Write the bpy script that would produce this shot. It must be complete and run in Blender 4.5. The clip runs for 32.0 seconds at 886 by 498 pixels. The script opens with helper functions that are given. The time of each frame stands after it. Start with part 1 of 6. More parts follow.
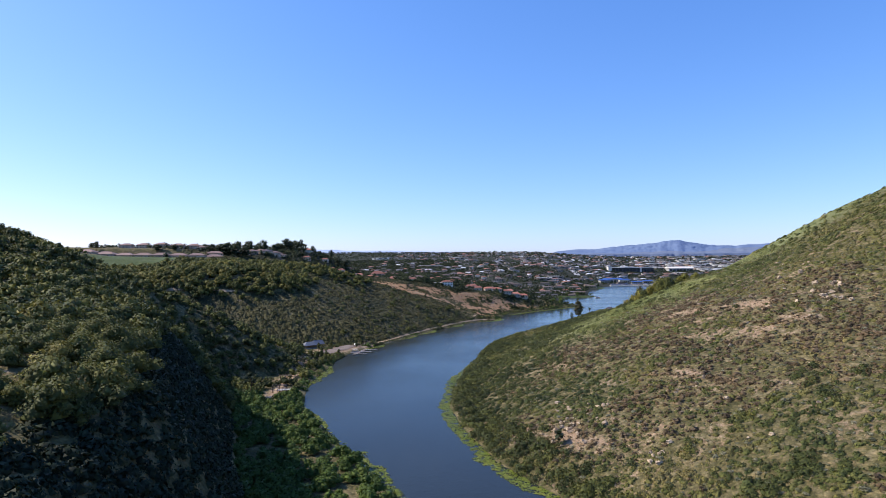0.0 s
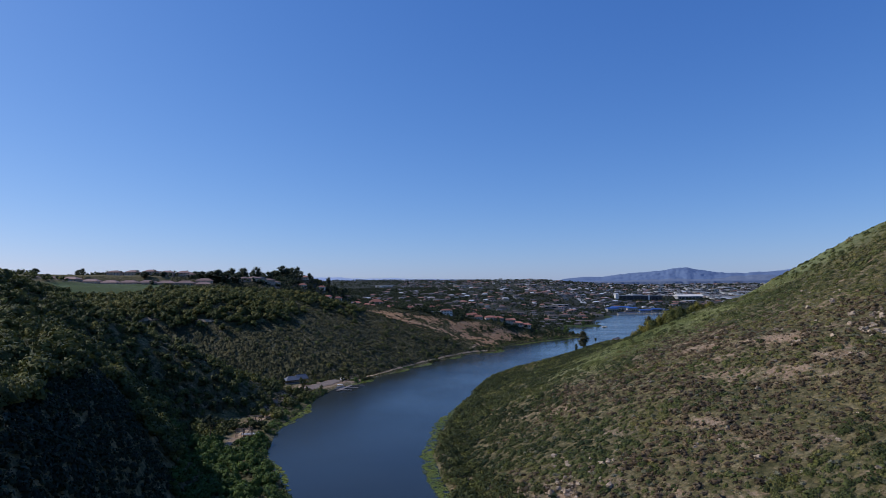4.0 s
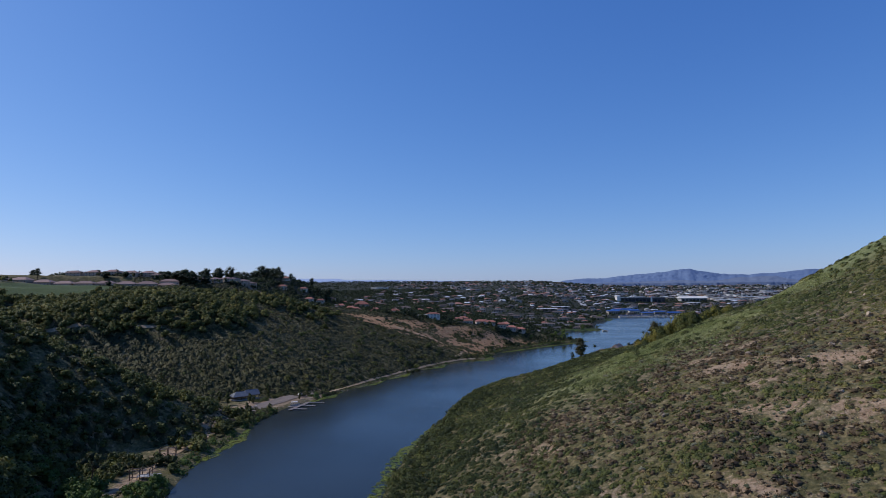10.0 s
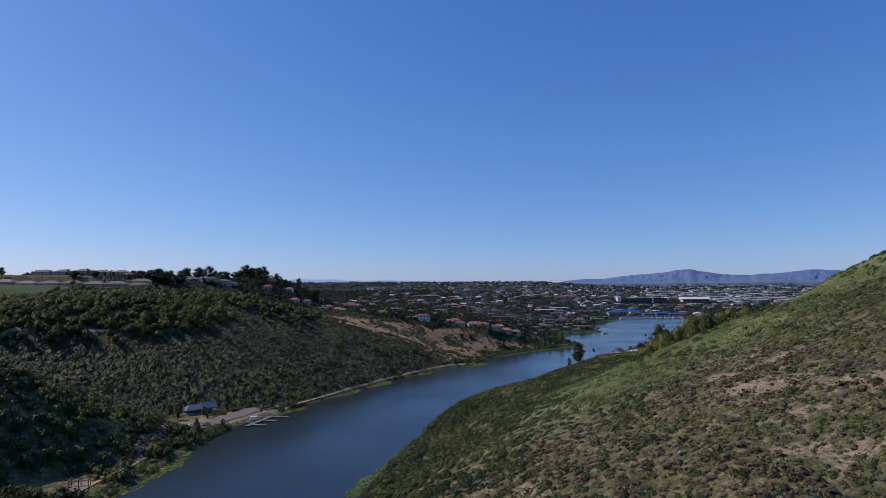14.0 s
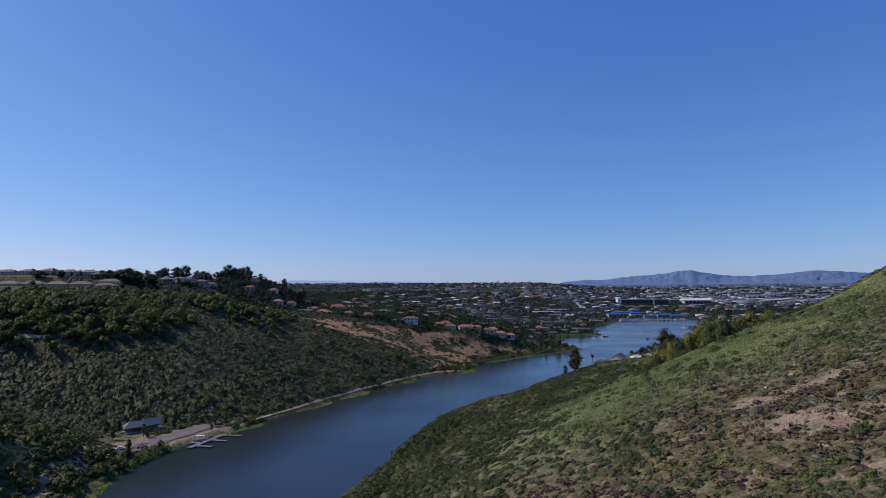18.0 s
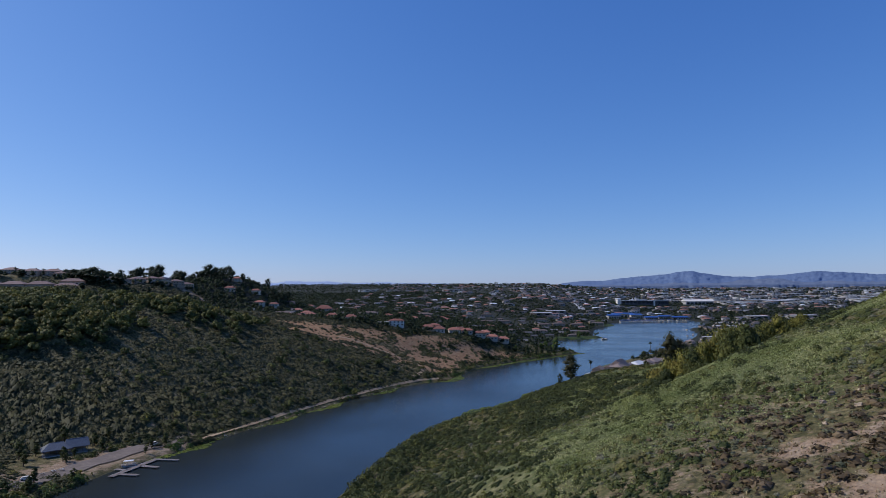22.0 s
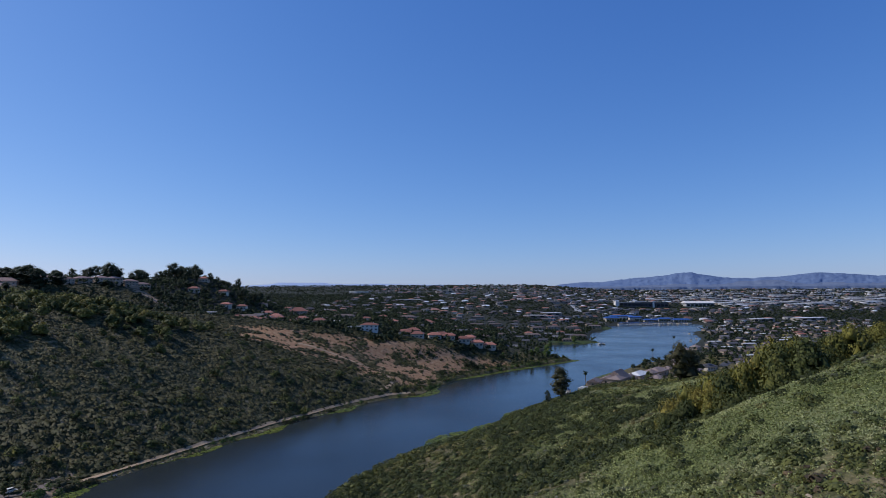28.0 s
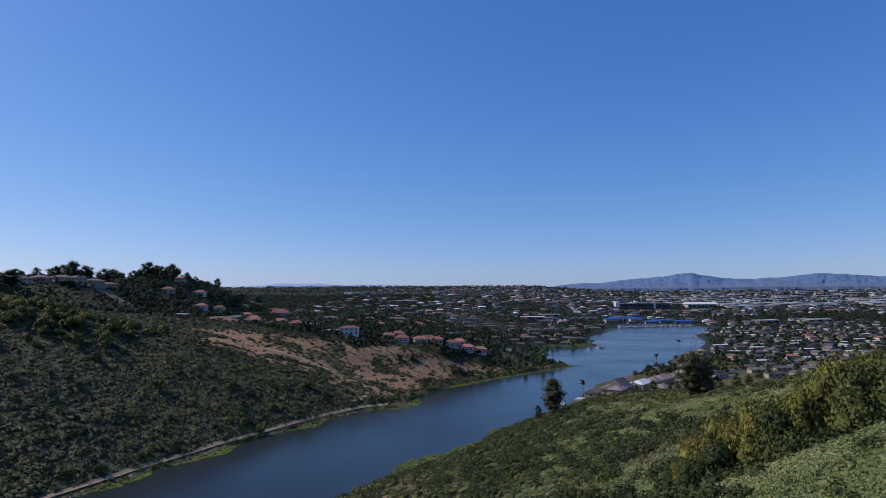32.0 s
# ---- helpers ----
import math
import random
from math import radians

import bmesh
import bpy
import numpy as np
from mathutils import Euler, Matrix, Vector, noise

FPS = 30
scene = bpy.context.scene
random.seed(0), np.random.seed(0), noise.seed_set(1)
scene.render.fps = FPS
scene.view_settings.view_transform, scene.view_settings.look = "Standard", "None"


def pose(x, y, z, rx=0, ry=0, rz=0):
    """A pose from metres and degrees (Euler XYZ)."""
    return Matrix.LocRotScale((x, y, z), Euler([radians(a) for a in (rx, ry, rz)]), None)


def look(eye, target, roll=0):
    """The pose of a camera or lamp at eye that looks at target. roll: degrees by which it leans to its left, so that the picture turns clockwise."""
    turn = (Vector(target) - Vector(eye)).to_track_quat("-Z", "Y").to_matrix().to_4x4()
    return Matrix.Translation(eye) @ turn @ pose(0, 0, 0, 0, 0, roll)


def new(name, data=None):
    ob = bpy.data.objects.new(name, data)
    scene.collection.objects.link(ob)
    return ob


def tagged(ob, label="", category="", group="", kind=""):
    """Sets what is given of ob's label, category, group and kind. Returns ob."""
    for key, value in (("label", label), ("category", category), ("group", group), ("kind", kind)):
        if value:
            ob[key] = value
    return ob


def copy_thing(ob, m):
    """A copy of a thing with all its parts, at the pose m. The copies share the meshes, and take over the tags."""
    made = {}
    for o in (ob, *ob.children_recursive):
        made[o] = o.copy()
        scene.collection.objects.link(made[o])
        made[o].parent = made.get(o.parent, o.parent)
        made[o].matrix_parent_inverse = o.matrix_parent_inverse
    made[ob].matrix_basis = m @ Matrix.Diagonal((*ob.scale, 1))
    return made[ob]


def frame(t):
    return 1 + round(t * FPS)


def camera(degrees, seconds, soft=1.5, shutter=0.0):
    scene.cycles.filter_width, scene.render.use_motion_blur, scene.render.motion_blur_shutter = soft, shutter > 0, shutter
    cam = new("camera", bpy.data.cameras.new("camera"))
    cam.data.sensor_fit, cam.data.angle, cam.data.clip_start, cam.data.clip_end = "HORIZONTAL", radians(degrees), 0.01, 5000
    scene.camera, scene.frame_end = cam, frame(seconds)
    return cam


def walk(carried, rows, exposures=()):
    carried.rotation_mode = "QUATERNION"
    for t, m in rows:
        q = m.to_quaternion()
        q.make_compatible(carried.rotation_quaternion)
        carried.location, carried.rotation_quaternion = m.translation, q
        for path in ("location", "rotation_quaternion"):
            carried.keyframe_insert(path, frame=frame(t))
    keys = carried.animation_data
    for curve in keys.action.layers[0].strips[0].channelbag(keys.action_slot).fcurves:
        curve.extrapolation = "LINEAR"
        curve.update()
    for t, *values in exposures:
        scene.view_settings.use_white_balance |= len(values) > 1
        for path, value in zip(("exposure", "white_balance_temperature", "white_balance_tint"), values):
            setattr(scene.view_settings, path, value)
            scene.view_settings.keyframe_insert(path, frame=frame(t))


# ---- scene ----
# ---- camera ----
cam = camera(73.75, 32.0, soft=0.75)
PATH = [
    (0, pose(-43.58, -143.12, 81.00, 91.15, 0.45, -0.80)),
    (0.5, pose(-42.64, -139.77, 81.00, 92.85, 0.45, -0.72)),
    (1, pose(-41.51, -135.75, 81.00, 93.50, 0.45, -0.63)),
    (1.5, pose(-40.01, -131.56, 81.00, 93.68, 0.45, -0.55)),
    (2, pose(-38.51, -126.86, 81.00, 93.75, 0.45, -0.46)),
    (2.5, pose(-36.63, -122.00, 81.00, 93.78, 0.45, -0.38)),
    (3, pose(-34.95, -116.97, 81.00, 93.80, 0.45, -0.29)),
    (3.5, pose(-33.07, -111.78, 81.00, 93.82, 0.45, -0.20)),
    (5.5, pose(-25.75, -89.49, 81.00, 93.88, 0.45, -0.12)),
    (6, pose(-23.87, -83.79, 81.00, 93.90, 0.45, -0.12)),
    (8, pose(-17.05, -59.85, 80.74, 93.97, 0.45, -0.10)),
    (10, pose(-10.23, -35.91, 80.48, 94.01, 0.45, -0.03)),
    (13, pose(0.00, 0.00, 80.09, 94.05, 0.45, 0.00)),
    (16, pose(10.23, 35.91, 79.70, 94.14, 0.45, 0.00)),
    (19, pose(20.46, 71.82, 79.31, 94.23, 0.45, 0.00)),
    (22, pose(30.69, 107.73, 78.92, 94.30, 0.45, -0.02)),
    (25, pose(40.92, 143.64, 78.53, 94.41, 0.45, -0.15)),
    (28, pose(51.15, 179.55, 78.14, 94.46, 0.45, -0.22)),
    (32, pose(64.79, 227.43, 77.62, 94.56, 0.45, -0.22)),
]
EXPOSURES = [(0, 0.7, 6900, 12), (0.5, 0.3, 6500, 12), (1.0, 0.0, 6200, 12), (1.5, -0.18, 6200, 12), (2.0, -0.22, 6200, 12), (32.0, -0.22, 6200, 12)]
walk(cam, PATH, EXPOSURES)

# ---- world and sun ----
SUN_DIR = Vector((-0.97, 0.23, 0)).normalized() * math.cos(radians(41)) + Vector((0, 0, math.sin(radians(41))))
world = bpy.data.worlds.new("sky")
scene.world = world
world.use_nodes = True
wn = world.node_tree.nodes
wl = world.node_tree.links
sky = wn.new("ShaderNodeTexSky")
sky.sky_type = "NISHITA"
sky.sun_disc = False
sky.sun_elevation = radians(41)
sky.sun_rotation = math.atan2(SUN_DIR.x, SUN_DIR.y)
sky.altitude = 1000
sky.air_density = 1.0
sky.dust_density = 1.0
sky.ozone_density = 3.0
bg = wn["Background"]
bg.inputs["Strength"].default_value = 0.10
scale = wn.new("ShaderNodeVectorMath")
scale.operation = "SCALE"
scale.inputs["Scale"].default_value = 0.1
wl.new(sky.outputs[0], scale.inputs[0])
split = wn.new("ShaderNodeSeparateColor")
join = wn.new("ShaderNodeCombineColor")
wl.new(scale.outputs[0], split.inputs[0])
for k, (gain, power) in enumerate(((9.0, 1.12), (8.7, 0.86), (10.85, 0.60))):
    p = wn.new("ShaderNodeMath")
    p.operation = "POWER"
    p.inputs[1].default_value = power
    g = wn.new("ShaderNodeMath")
    g.operation = "MULTIPLY"
    g.inputs[1].default_value = gain
    wl.new(split.outputs[k], p.inputs[0])
    wl.new(p.outputs[0], g.inputs[0])
    wl.new(g.outputs[0], join.inputs[k])
wl.new(join.outputs[0], bg.inputs["Color"])

sun_data = bpy.data.lights.new("sun", "SUN")
sun_data.energy = 3.2
sun_data.angle = radians(0.5)
sun_data.color = (1.0, 0.95, 0.86)
sun_lamp = new("sun", sun_data)
sun_lamp.matrix_world = look((-400, 100, 500), Vector((-400, 100, 500)) - SUN_DIR)


# ---- materials ----
def material(name, rough=0.8, metal=0.0):
    m = bpy.data.materials.new(name)
    m.use_nodes = True
    nt = m.node_tree
    bsdf = nt.nodes["Principled BSDF"]
    bsdf.inputs["Roughness"].default_value = rough
    bsdf.inputs["Metallic"].default_value = metal
    bsdf.inputs["Specular IOR Level"].default_value = 0.25
    return m, nt, bsdf


def node(nt, kind, **sets):
    n = nt.nodes.new(kind)
    for key, value in sets.items():
        n.inputs[key.replace("_", " ")].default_value = value
    return n


def noise_node(nt, scale, detail=6.0, rough=0.6):
    tc = nt.nodes.new("ShaderNodeTexCoord")
    n = node(nt, "ShaderNodeTexNoise", Scale=scale, Detail=detail, Roughness=rough)
    nt.links.new(tc.outputs["Object"], n.inputs["Vector"])
    return n


def ramp(nt, source, stops):
    r = nt.nodes.new("ShaderNodeValToRGB")
    while len(r.color_ramp.elements) < len(stops):
        r.color_ramp.elements.new(0.5)
    for e, (pos, col) in zip(r.color_ramp.elements, stops):
        e.position, e.color = pos, (*col, 1)
    nt.links.new(source, r.inputs[0])
    return r


def mix(nt, fac, a, b, mode="MIX"):
    m = nt.nodes.new("ShaderNodeMix")
    m.data_type, m.blend_type = "RGBA", mode
    for sock, value in ((m.inputs[0], fac), (m.inputs[6], a), (m.inputs[7], b)):
        if isinstance(value, (int, float)):
            sock.default_value = value
        elif isinstance(value, tuple):
            sock.default_value = (*value, 1)
        else:
            nt.links.new(value, sock)
    return m.outputs[2]


def bump(nt, bsdf, height, strength, distance):
    b = node(nt, "ShaderNodeBump", Strength=strength, Distance=distance)
    nt.links.new(height, b.inputs["Height"])
    nt.links.new(b.outputs[0], bsdf.inputs["Normal"])


def plain(name, col, rough=0.8, scale=0.6, vary=0.25, metal=0.0, each=0.0):
    """A weathered paint, stone, timber or metal: two scales of tone, and a tone for each object."""
    m, nt, bsdf = material(name, rough, metal)
    dark = tuple(c * (1 - vary) for c in col)
    light = tuple(min(1, c * (1 + vary)) for c in col)
    c1 = ramp(nt, noise_node(nt, scale).outputs[0], [(0.3, dark), (0.7, light)]).outputs[0]
    c2 = ramp(nt, noise_node(nt, scale * 9, 3).outputs[0], [(0.3, (0.8, 0.8, 0.8)), (0.7, (1.15, 1.15, 1.15))]).outputs[0]
    c = mix(nt, 1.0, c1, c2, "MULTIPLY")
    if each:
        oi = nt.nodes.new("ShaderNodeObjectInfo")
        r = ramp(nt, oi.outputs["Random"], [(0, (1 - each,) * 3), (1, (1 + each, 1 + each * 0.9, 1 + each * 0.8))]).outputs[0]
        c = mix(nt, 1.0, c, r, "MULTIPLY")
    nt.links.new(c, bsdf.inputs["Base Color"])
    return m


def foliage(name, stops, rough=0.7, leaf=0.32):
    """Leaves: a tone for each plant, a tone for each leaf clump, and a broad drift over the ground."""
    m, nt, bsdf = material(name, rough)
    at = nt.nodes.new("ShaderNodeAttribute")
    at.attribute_name = "tone"
    c = ramp(nt, at.outputs["Fac"], stops).outputs[0]
    geo = nt.nodes.new("ShaderNodeNewGeometry")
    r = ramp(nt, geo.outputs["Random Per Island"], [(0, (1 - leaf,) * 3), (1, (1 + leaf, 1 + leaf, 1 + leaf * 0.6))]).outputs[0]
    c = mix(nt, 1.0, c, r, "MULTIPLY")
    n = ramp(nt, noise_node(nt, 0.03, 3).outputs[0], [(0.3, (0.85, 0.88, 0.9)), (0.7, (1.15, 1.1, 1.0))]).outputs[0]
    c = mix(nt, 1.0, c, n, "MULTIPLY")
    nt.links.new(c, bsdf.inputs["Base Color"])
    tr = nt.nodes.new("ShaderNodeBsdfTranslucent")
    nt.links.new(c, tr.inputs["Color"])
    ms = nt.nodes.new("ShaderNodeMixShader")
    ms.inputs[0].default_value = 0.22
    nt.links.new(bsdf.outputs[0], ms.inputs[1])
    nt.links.new(tr.outputs[0], ms.inputs[2])
    nt.links.new(ms.outputs[0], nt.nodes["Material Output"].inputs["Surface"])
    return m


M_MOUND = foliage("green_mound_leaves", [(0.0, (0.045, 0.06, 0.02)), (0.3, (0.088, 0.103, 0.031)), (0.6, (0.14, 0.147, 0.042)), (0.85, (0.20, 0.18, 0.058)), (1.0, (0.235, 0.195, 0.078))], leaf=0.3)
M_SAGE = foliage("silver_sage_leaves", [(0.0, (0.11, 0.115, 0.064)), (0.5, (0.17, 0.168, 0.105)), (1.0, (0.32, 0.295, 0.21))], leaf=0.3)
M_DRY = foliage("dry_brown_leaves", [(0.0, (0.07, 0.053, 0.031)), (0.5, (0.145, 0.1, 0.06)), (1.0, (0.25, 0.18, 0.115))], leaf=0.35)
M_SCRUB = foliage("sage_scrub_leaves", [(0.0, (0.028, 0.034, 0.014)), (0.4, (0.055, 0.056, 0.02)), (0.75, (0.09, 0.08, 0.031)),
                                        (1.0, (0.13, 0.098, 0.052))], leaf=0.24)
M_TREE = foliage("oak_and_sumac_leaves", [(0.0, (0.04, 0.05, 0.018)), (0.45, (0.086, 0.10, 0.029)), (0.8, (0.152, 0.15, 0.038)),
                                          (1.0, (0.21, 0.18, 0.049))])
M_BRIGHT = foliage("willow_leaves", [(0.0, (0.05, 0.09, 0.02)), (0.5, (0.09, 0.14, 0.03)), (1.0, (0.17, 0.18, 0.04))])
M_GOLD = foliage("yellow_green_leaves", [(0.0, (0.09, 0.105, 0.028)), (0.5, (0.2, 0.185, 0.04)), (1.0, (0.32, 0.245, 0.055))])
M_DARK = foliage("pine_cypress_and_shaded_brush_leaves", [(0.0, (0.018, 0.028, 0.014)), (0.5, (0.03, 0.045, 0.02)), (1.0, (0.05, 0.06, 0.025))])
M_OLIVE = foliage("olive_brown_leaves", [(0.0, (0.045, 0.045, 0.02)), (0.5, (0.08, 0.075, 0.03)), (1.0, (0.13, 0.11, 0.05))])
M_TOWN_TREE = foliage("street_tree_leaves", [(0.0, (0.02, 0.03, 0.014)), (0.5, (0.034, 0.048, 0.019)), (0.85, (0.06, 0.075, 0.026)),
                                             (1.0, (0.10, 0.085, 0.04))])
M_LILY = foliage("water_weed_leaves", [(0.0, (0.10, 0.14, 0.02)), (0.5, (0.20, 0.24, 0.03)), (1.0, (0.28, 0.27, 0.05))], 0.5)
M_REED = foliage("reed_leaves", [(0.0, (0.06, 0.09, 0.025)), (0.6, (0.13, 0.15, 0.045)), (1.0, (0.22, 0.19, 0.08))])
M_GRASS = foliage("tall_grass_blades", [(0.0, (0.14, 0.17, 0.055)), (0.5, (0.275, 0.30, 0.112)), (1.0, (0.43, 0.42, 0.21))])
M_STRAW = foliage("straw_blades", [(0.0, (0.24, 0.19, 0.10)), (0.5, (0.36, 0.29, 0.17)), (1.0, (0.48, 0.41, 0.27))])
M_BARK = plain("bark", (0.13, 0.09, 0.06), 0.9, 1.5)
M_ROCK = plain("weathered_rock", (0.47, 0.355, 0.24), 0.9, 0.8, 0.35, each=0.2)
M_WOOD = plain("grey_weathered_planks", (0.27, 0.21, 0.18), 0.8, 1.0, each=0.12)
M_PALE_WOOD = plain("pale_dock_edge", (0.50, 0.47, 0.43), 0.7, 1.0)
M_SLATE = plain("blue_grey_metal_roof", (0.15, 0.16, 0.18), 0.6, 0.4, 0.15)
M_TILE = plain("red_clay_tile_roof", (0.36, 0.15, 0.105), 0.8, 0.5, 0.25, each=0.3)
M_FADED = plain("faded_pink_tile_roof", (0.29, 0.19, 0.16), 0.85, 0.5, 0.2, each=0.25)
M_BROWN = plain("brown_shingle_roof", (0.145, 0.11, 0.095), 0.85, 0.5, 0.25, each=0.25)
M_GREY = plain("grey_shingle_roof", (0.135, 0.13, 0.135), 0.85, 0.4, 0.2, each=0.45)
M_LAKE_ROOF = plain("sunned_brown_shingle_roof", (0.27, 0.205, 0.175), 0.85, 0.5, 0.2, each=0.3)
M_PALE_ROOF = plain("pale_flat_roof", (0.66, 0.64, 0.60), 0.7, 0.4, 0.12, each=0.2)
M_STUCCO = plain("warm_white_stucco", (0.66, 0.57, 0.46), 0.85, 0.3, 0.12, each=0.2)
M_BEIGE = plain("beige_stucco", (0.44, 0.34, 0.25), 0.85, 0.3, 0.15, each=0.2)
M_WHITE = plain("white_paint", (0.84, 0.77, 0.67), 0.6, 0.5, 0.06)
M_BLUE = plain("blue_metal_roof", (0.05, 0.12, 0.33), 0.45, 0.3, 0.2)
M_DIRT = plain("packed_dirt", (0.43, 0.295, 0.175), 0.95, 0.15, 0.25)
M_PAD = plain("dusty_gravel", (0.21, 0.165, 0.135), 0.95, 0.1, 0.2)
M_ASPHALT = plain("asphalt", (0.09, 0.09, 0.095), 0.9, 0.1, 0.2)
M_CONCRETE = plain("concrete", (0.45, 0.43, 0.40), 0.85, 0.3, 0.15)
M_CANVAS = plain("white_canvas", (0.82, 0.82, 0.80), 0.7, 0.6, 0.05)
M_RUBBER = plain("black_rubber", (0.02, 0.02, 0.02), 0.8, 3)


def glass_mat():
    m, nt, bsdf = material("window_glass", 0.08)
    bsdf.inputs["Base Color"].default_value = (0.02, 0.025, 0.03, 1)
    bsdf.inputs["Specular IOR Level"].default_value = 0.3
    return m


M_GLASS = glass_mat()


def ground_mat():
    """Soil, dry grass and green grass, mixed by how bare and how built-up the ground is."""
    m, nt, bsdf = material("hillside_soil_and_grass", 0.95)
    bare = nt.nodes.new("ShaderNodeAttribute")
    bare.attribute_name = "bare"
    town = nt.nodes.new("ShaderNodeAttribute")
    town.attribute_name = "town"
    lawn = nt.nodes.new("ShaderNodeAttribute")
    lawn.attribute_name = "lawn"
    big = noise_node(nt, 0.02, 8, 0.65)
    tc = nt.nodes.new("ShaderNodeTexCoord")
    warp = node(nt, "ShaderNodeTexNoise", Scale=0.5, Detail=2.0)
    nt.links.new(tc.outputs["Object"], warp.inputs["Vector"])
    shift = nt.nodes.new("ShaderNodeVectorMath")
    shift.operation = "MULTIPLY_ADD"
    shift.inputs[1].default_value = (1.6, 1.6, 1.6)
    nt.links.new(warp.outputs["Color"], shift.inputs[0])
    nt.links.new(tc.outputs["Object"], shift.inputs[2])
    cells = node(nt, "ShaderNodeTexVoronoi", Scale=0.75)
    nt.links.new(shift.outputs[0], cells.inputs["Vector"])
    mid = noise_node(nt, 0.25, 6, 0.7)
    fine = noise_node(nt, 1.6, 4, 0.7)
    grass = ramp(nt, mid.outputs[0], [(0.30, (0.075, 0.068, 0.026)), (0.44, (0.115, 0.098, 0.04)), (0.56, (0.20, 0.158, 0.078)), (0.70, (0.32, 0.25, 0.15))]).outputs[0]
    tuft = ramp(nt, cells.outputs["Color"], [(0.0, (0.62, 0.66, 0.6)), (0.5, (0.95, 1.0, 0.92)), (1.0, (1.3, 1.22, 1.12))]).outputs[0]
    grass = mix(nt, 1.0, grass, tuft, "MULTIPLY")
    # shade between the tufts, painted: colour darkens away from each cell's centre
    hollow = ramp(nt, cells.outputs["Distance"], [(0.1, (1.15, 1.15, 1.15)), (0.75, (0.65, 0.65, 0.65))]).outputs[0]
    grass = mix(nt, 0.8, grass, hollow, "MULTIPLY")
    soil = ramp(nt, mid.outputs[0], [(0.3, (0.25, 0.155, 0.09)), (0.5, (0.36, 0.245, 0.155)), (0.72, (0.47, 0.35, 0.24))]).outputs[0]
    broken = nt.nodes.new("ShaderNodeMath")
    broken.operation = "MULTIPLY_ADD"
    broken.inputs[1].default_value = 2.2
    nt.links.new(noise_node(nt, 0.33, 7, 0.72).outputs[0], broken.inputs[0])
    nt.links.new(bare.outputs["Fac"], broken.inputs[2])
    span = nt.nodes.new("ShaderNodeMapRange")
    span.inputs[1].default_value, span.inputs[2].default_value = 1.38, 1.75
    nt.links.new(broken.outputs[0], span.inputs[0])
    sandy = nt.nodes.new("ShaderNodeAttribute")
    sandy.attribute_name = "sand"
    sand = ramp(nt, mid.outputs[0], [(0.3, (0.27, 0.14, 0.07)), (0.5, (0.38, 0.215, 0.11)), (0.72, (0.48, 0.31, 0.175))]).outputs[0]
    soil = mix(nt, sandy.outputs["Fac"], soil, sand)
    c = mix(nt, span.outputs[0], grass, soil)
    lots = ramp(nt, mid.outputs[0], [(0.35, (0.022, 0.028, 0.014)), (0.5, (0.036, 0.038, 0.023)), (0.65, (0.07, 0.062, 0.048))]).outputs[0]
    c = mix(nt, town.outputs["Fac"], c, lots)
    meadow = nt.nodes.new("ShaderNodeAttribute")
    meadow.attribute_name = "meadow"
    tall = ramp(nt, mid.outputs[0], [(0.3, (0.10, 0.12, 0.04)), (0.5, (0.17, 0.19, 0.07)), (0.7, (0.26, 0.26, 0.12))]).outputs[0]
    c = mix(nt, meadow.outputs["Fac"], c, tall)
    green = ramp(nt, fine.outputs[0], [(0.3, (0.05, 0.075, 0.022)), (0.7, (0.095, 0.125, 0.038))]).outputs[0]
    c = mix(nt, lawn.outputs["Fac"], c, green)
    f = ramp(nt, fine.outputs[0], [(0.3, (0.75, 0.75, 0.75)), (0.7, (1.2, 1.2, 1.2))]).outputs[0]
    c = mix(nt, 1.0, c, f, "MULTIPLY")
    b = ramp(nt, big.outputs[0], [(0.3, (0.82, 0.84, 0.86)), (0.7, (1.15, 1.12, 1.05))]).outputs[0]
    c = mix(nt, 1.0, c, b, "MULTIPLY")
    nt.links.new(c, bsdf.inputs["Base Color"])
    dome = nt.nodes.new("ShaderNodeMath")
    dome.operation = "MULTIPLY_ADD"
    dome.inputs[1].default_value = -1.0
    nt.links.new(cells.outputs["Distance"], dome.inputs[0])
    nt.links.new(fine.outputs[0], dome.inputs[2])
    bump(nt, bsdf, dome.outputs[0], 0.6, 0.7)
    return m


def water_mat():
    m, nt, bsdf = material("lake_water", 0.12)
    n = ramp(nt, noise_node(nt, 0.012, 4).outputs[0], [(0.3, (0.021, 0.027, 0.029)), (0.7, (0.033, 0.040, 0.039))]).outputs[0]
    nt.links.new(n, bsdf.inputs["Base Color"])
    bsdf.inputs["IOR"].default_value = 1.33
    bsdf.inputs["Specular IOR Level"].default_value = 0.28
    tc = nt.nodes.new("ShaderNodeTexCoord")
    mp = nt.nodes.new("ShaderNodeMapping")
    mp.inputs["Scale"].default_value = (1.0, 0.45, 1.0)
    mp.inputs["Rotation"].default_value = (0, 0, radians(20))
    nt.links.new(tc.outputs["Object"], mp.inputs["Vector"])
    w = node(nt, "ShaderNodeTexNoise", Scale=0.9, Detail=5.0, Roughness=0.6)
    nt.links.new(mp.outputs[0], w.inputs["Vector"])
    bump(nt, bsdf, w.outputs[0], 0.35, 0.25)
    gust = ramp(nt, noise_node(nt, 0.01, 3).outputs[0], [(0.35, (0.10,) * 3), (0.65, (0.22,) * 3)])
    nt.links.new(gust.outputs[0], bsdf.inputs["Roughness"])
    return m


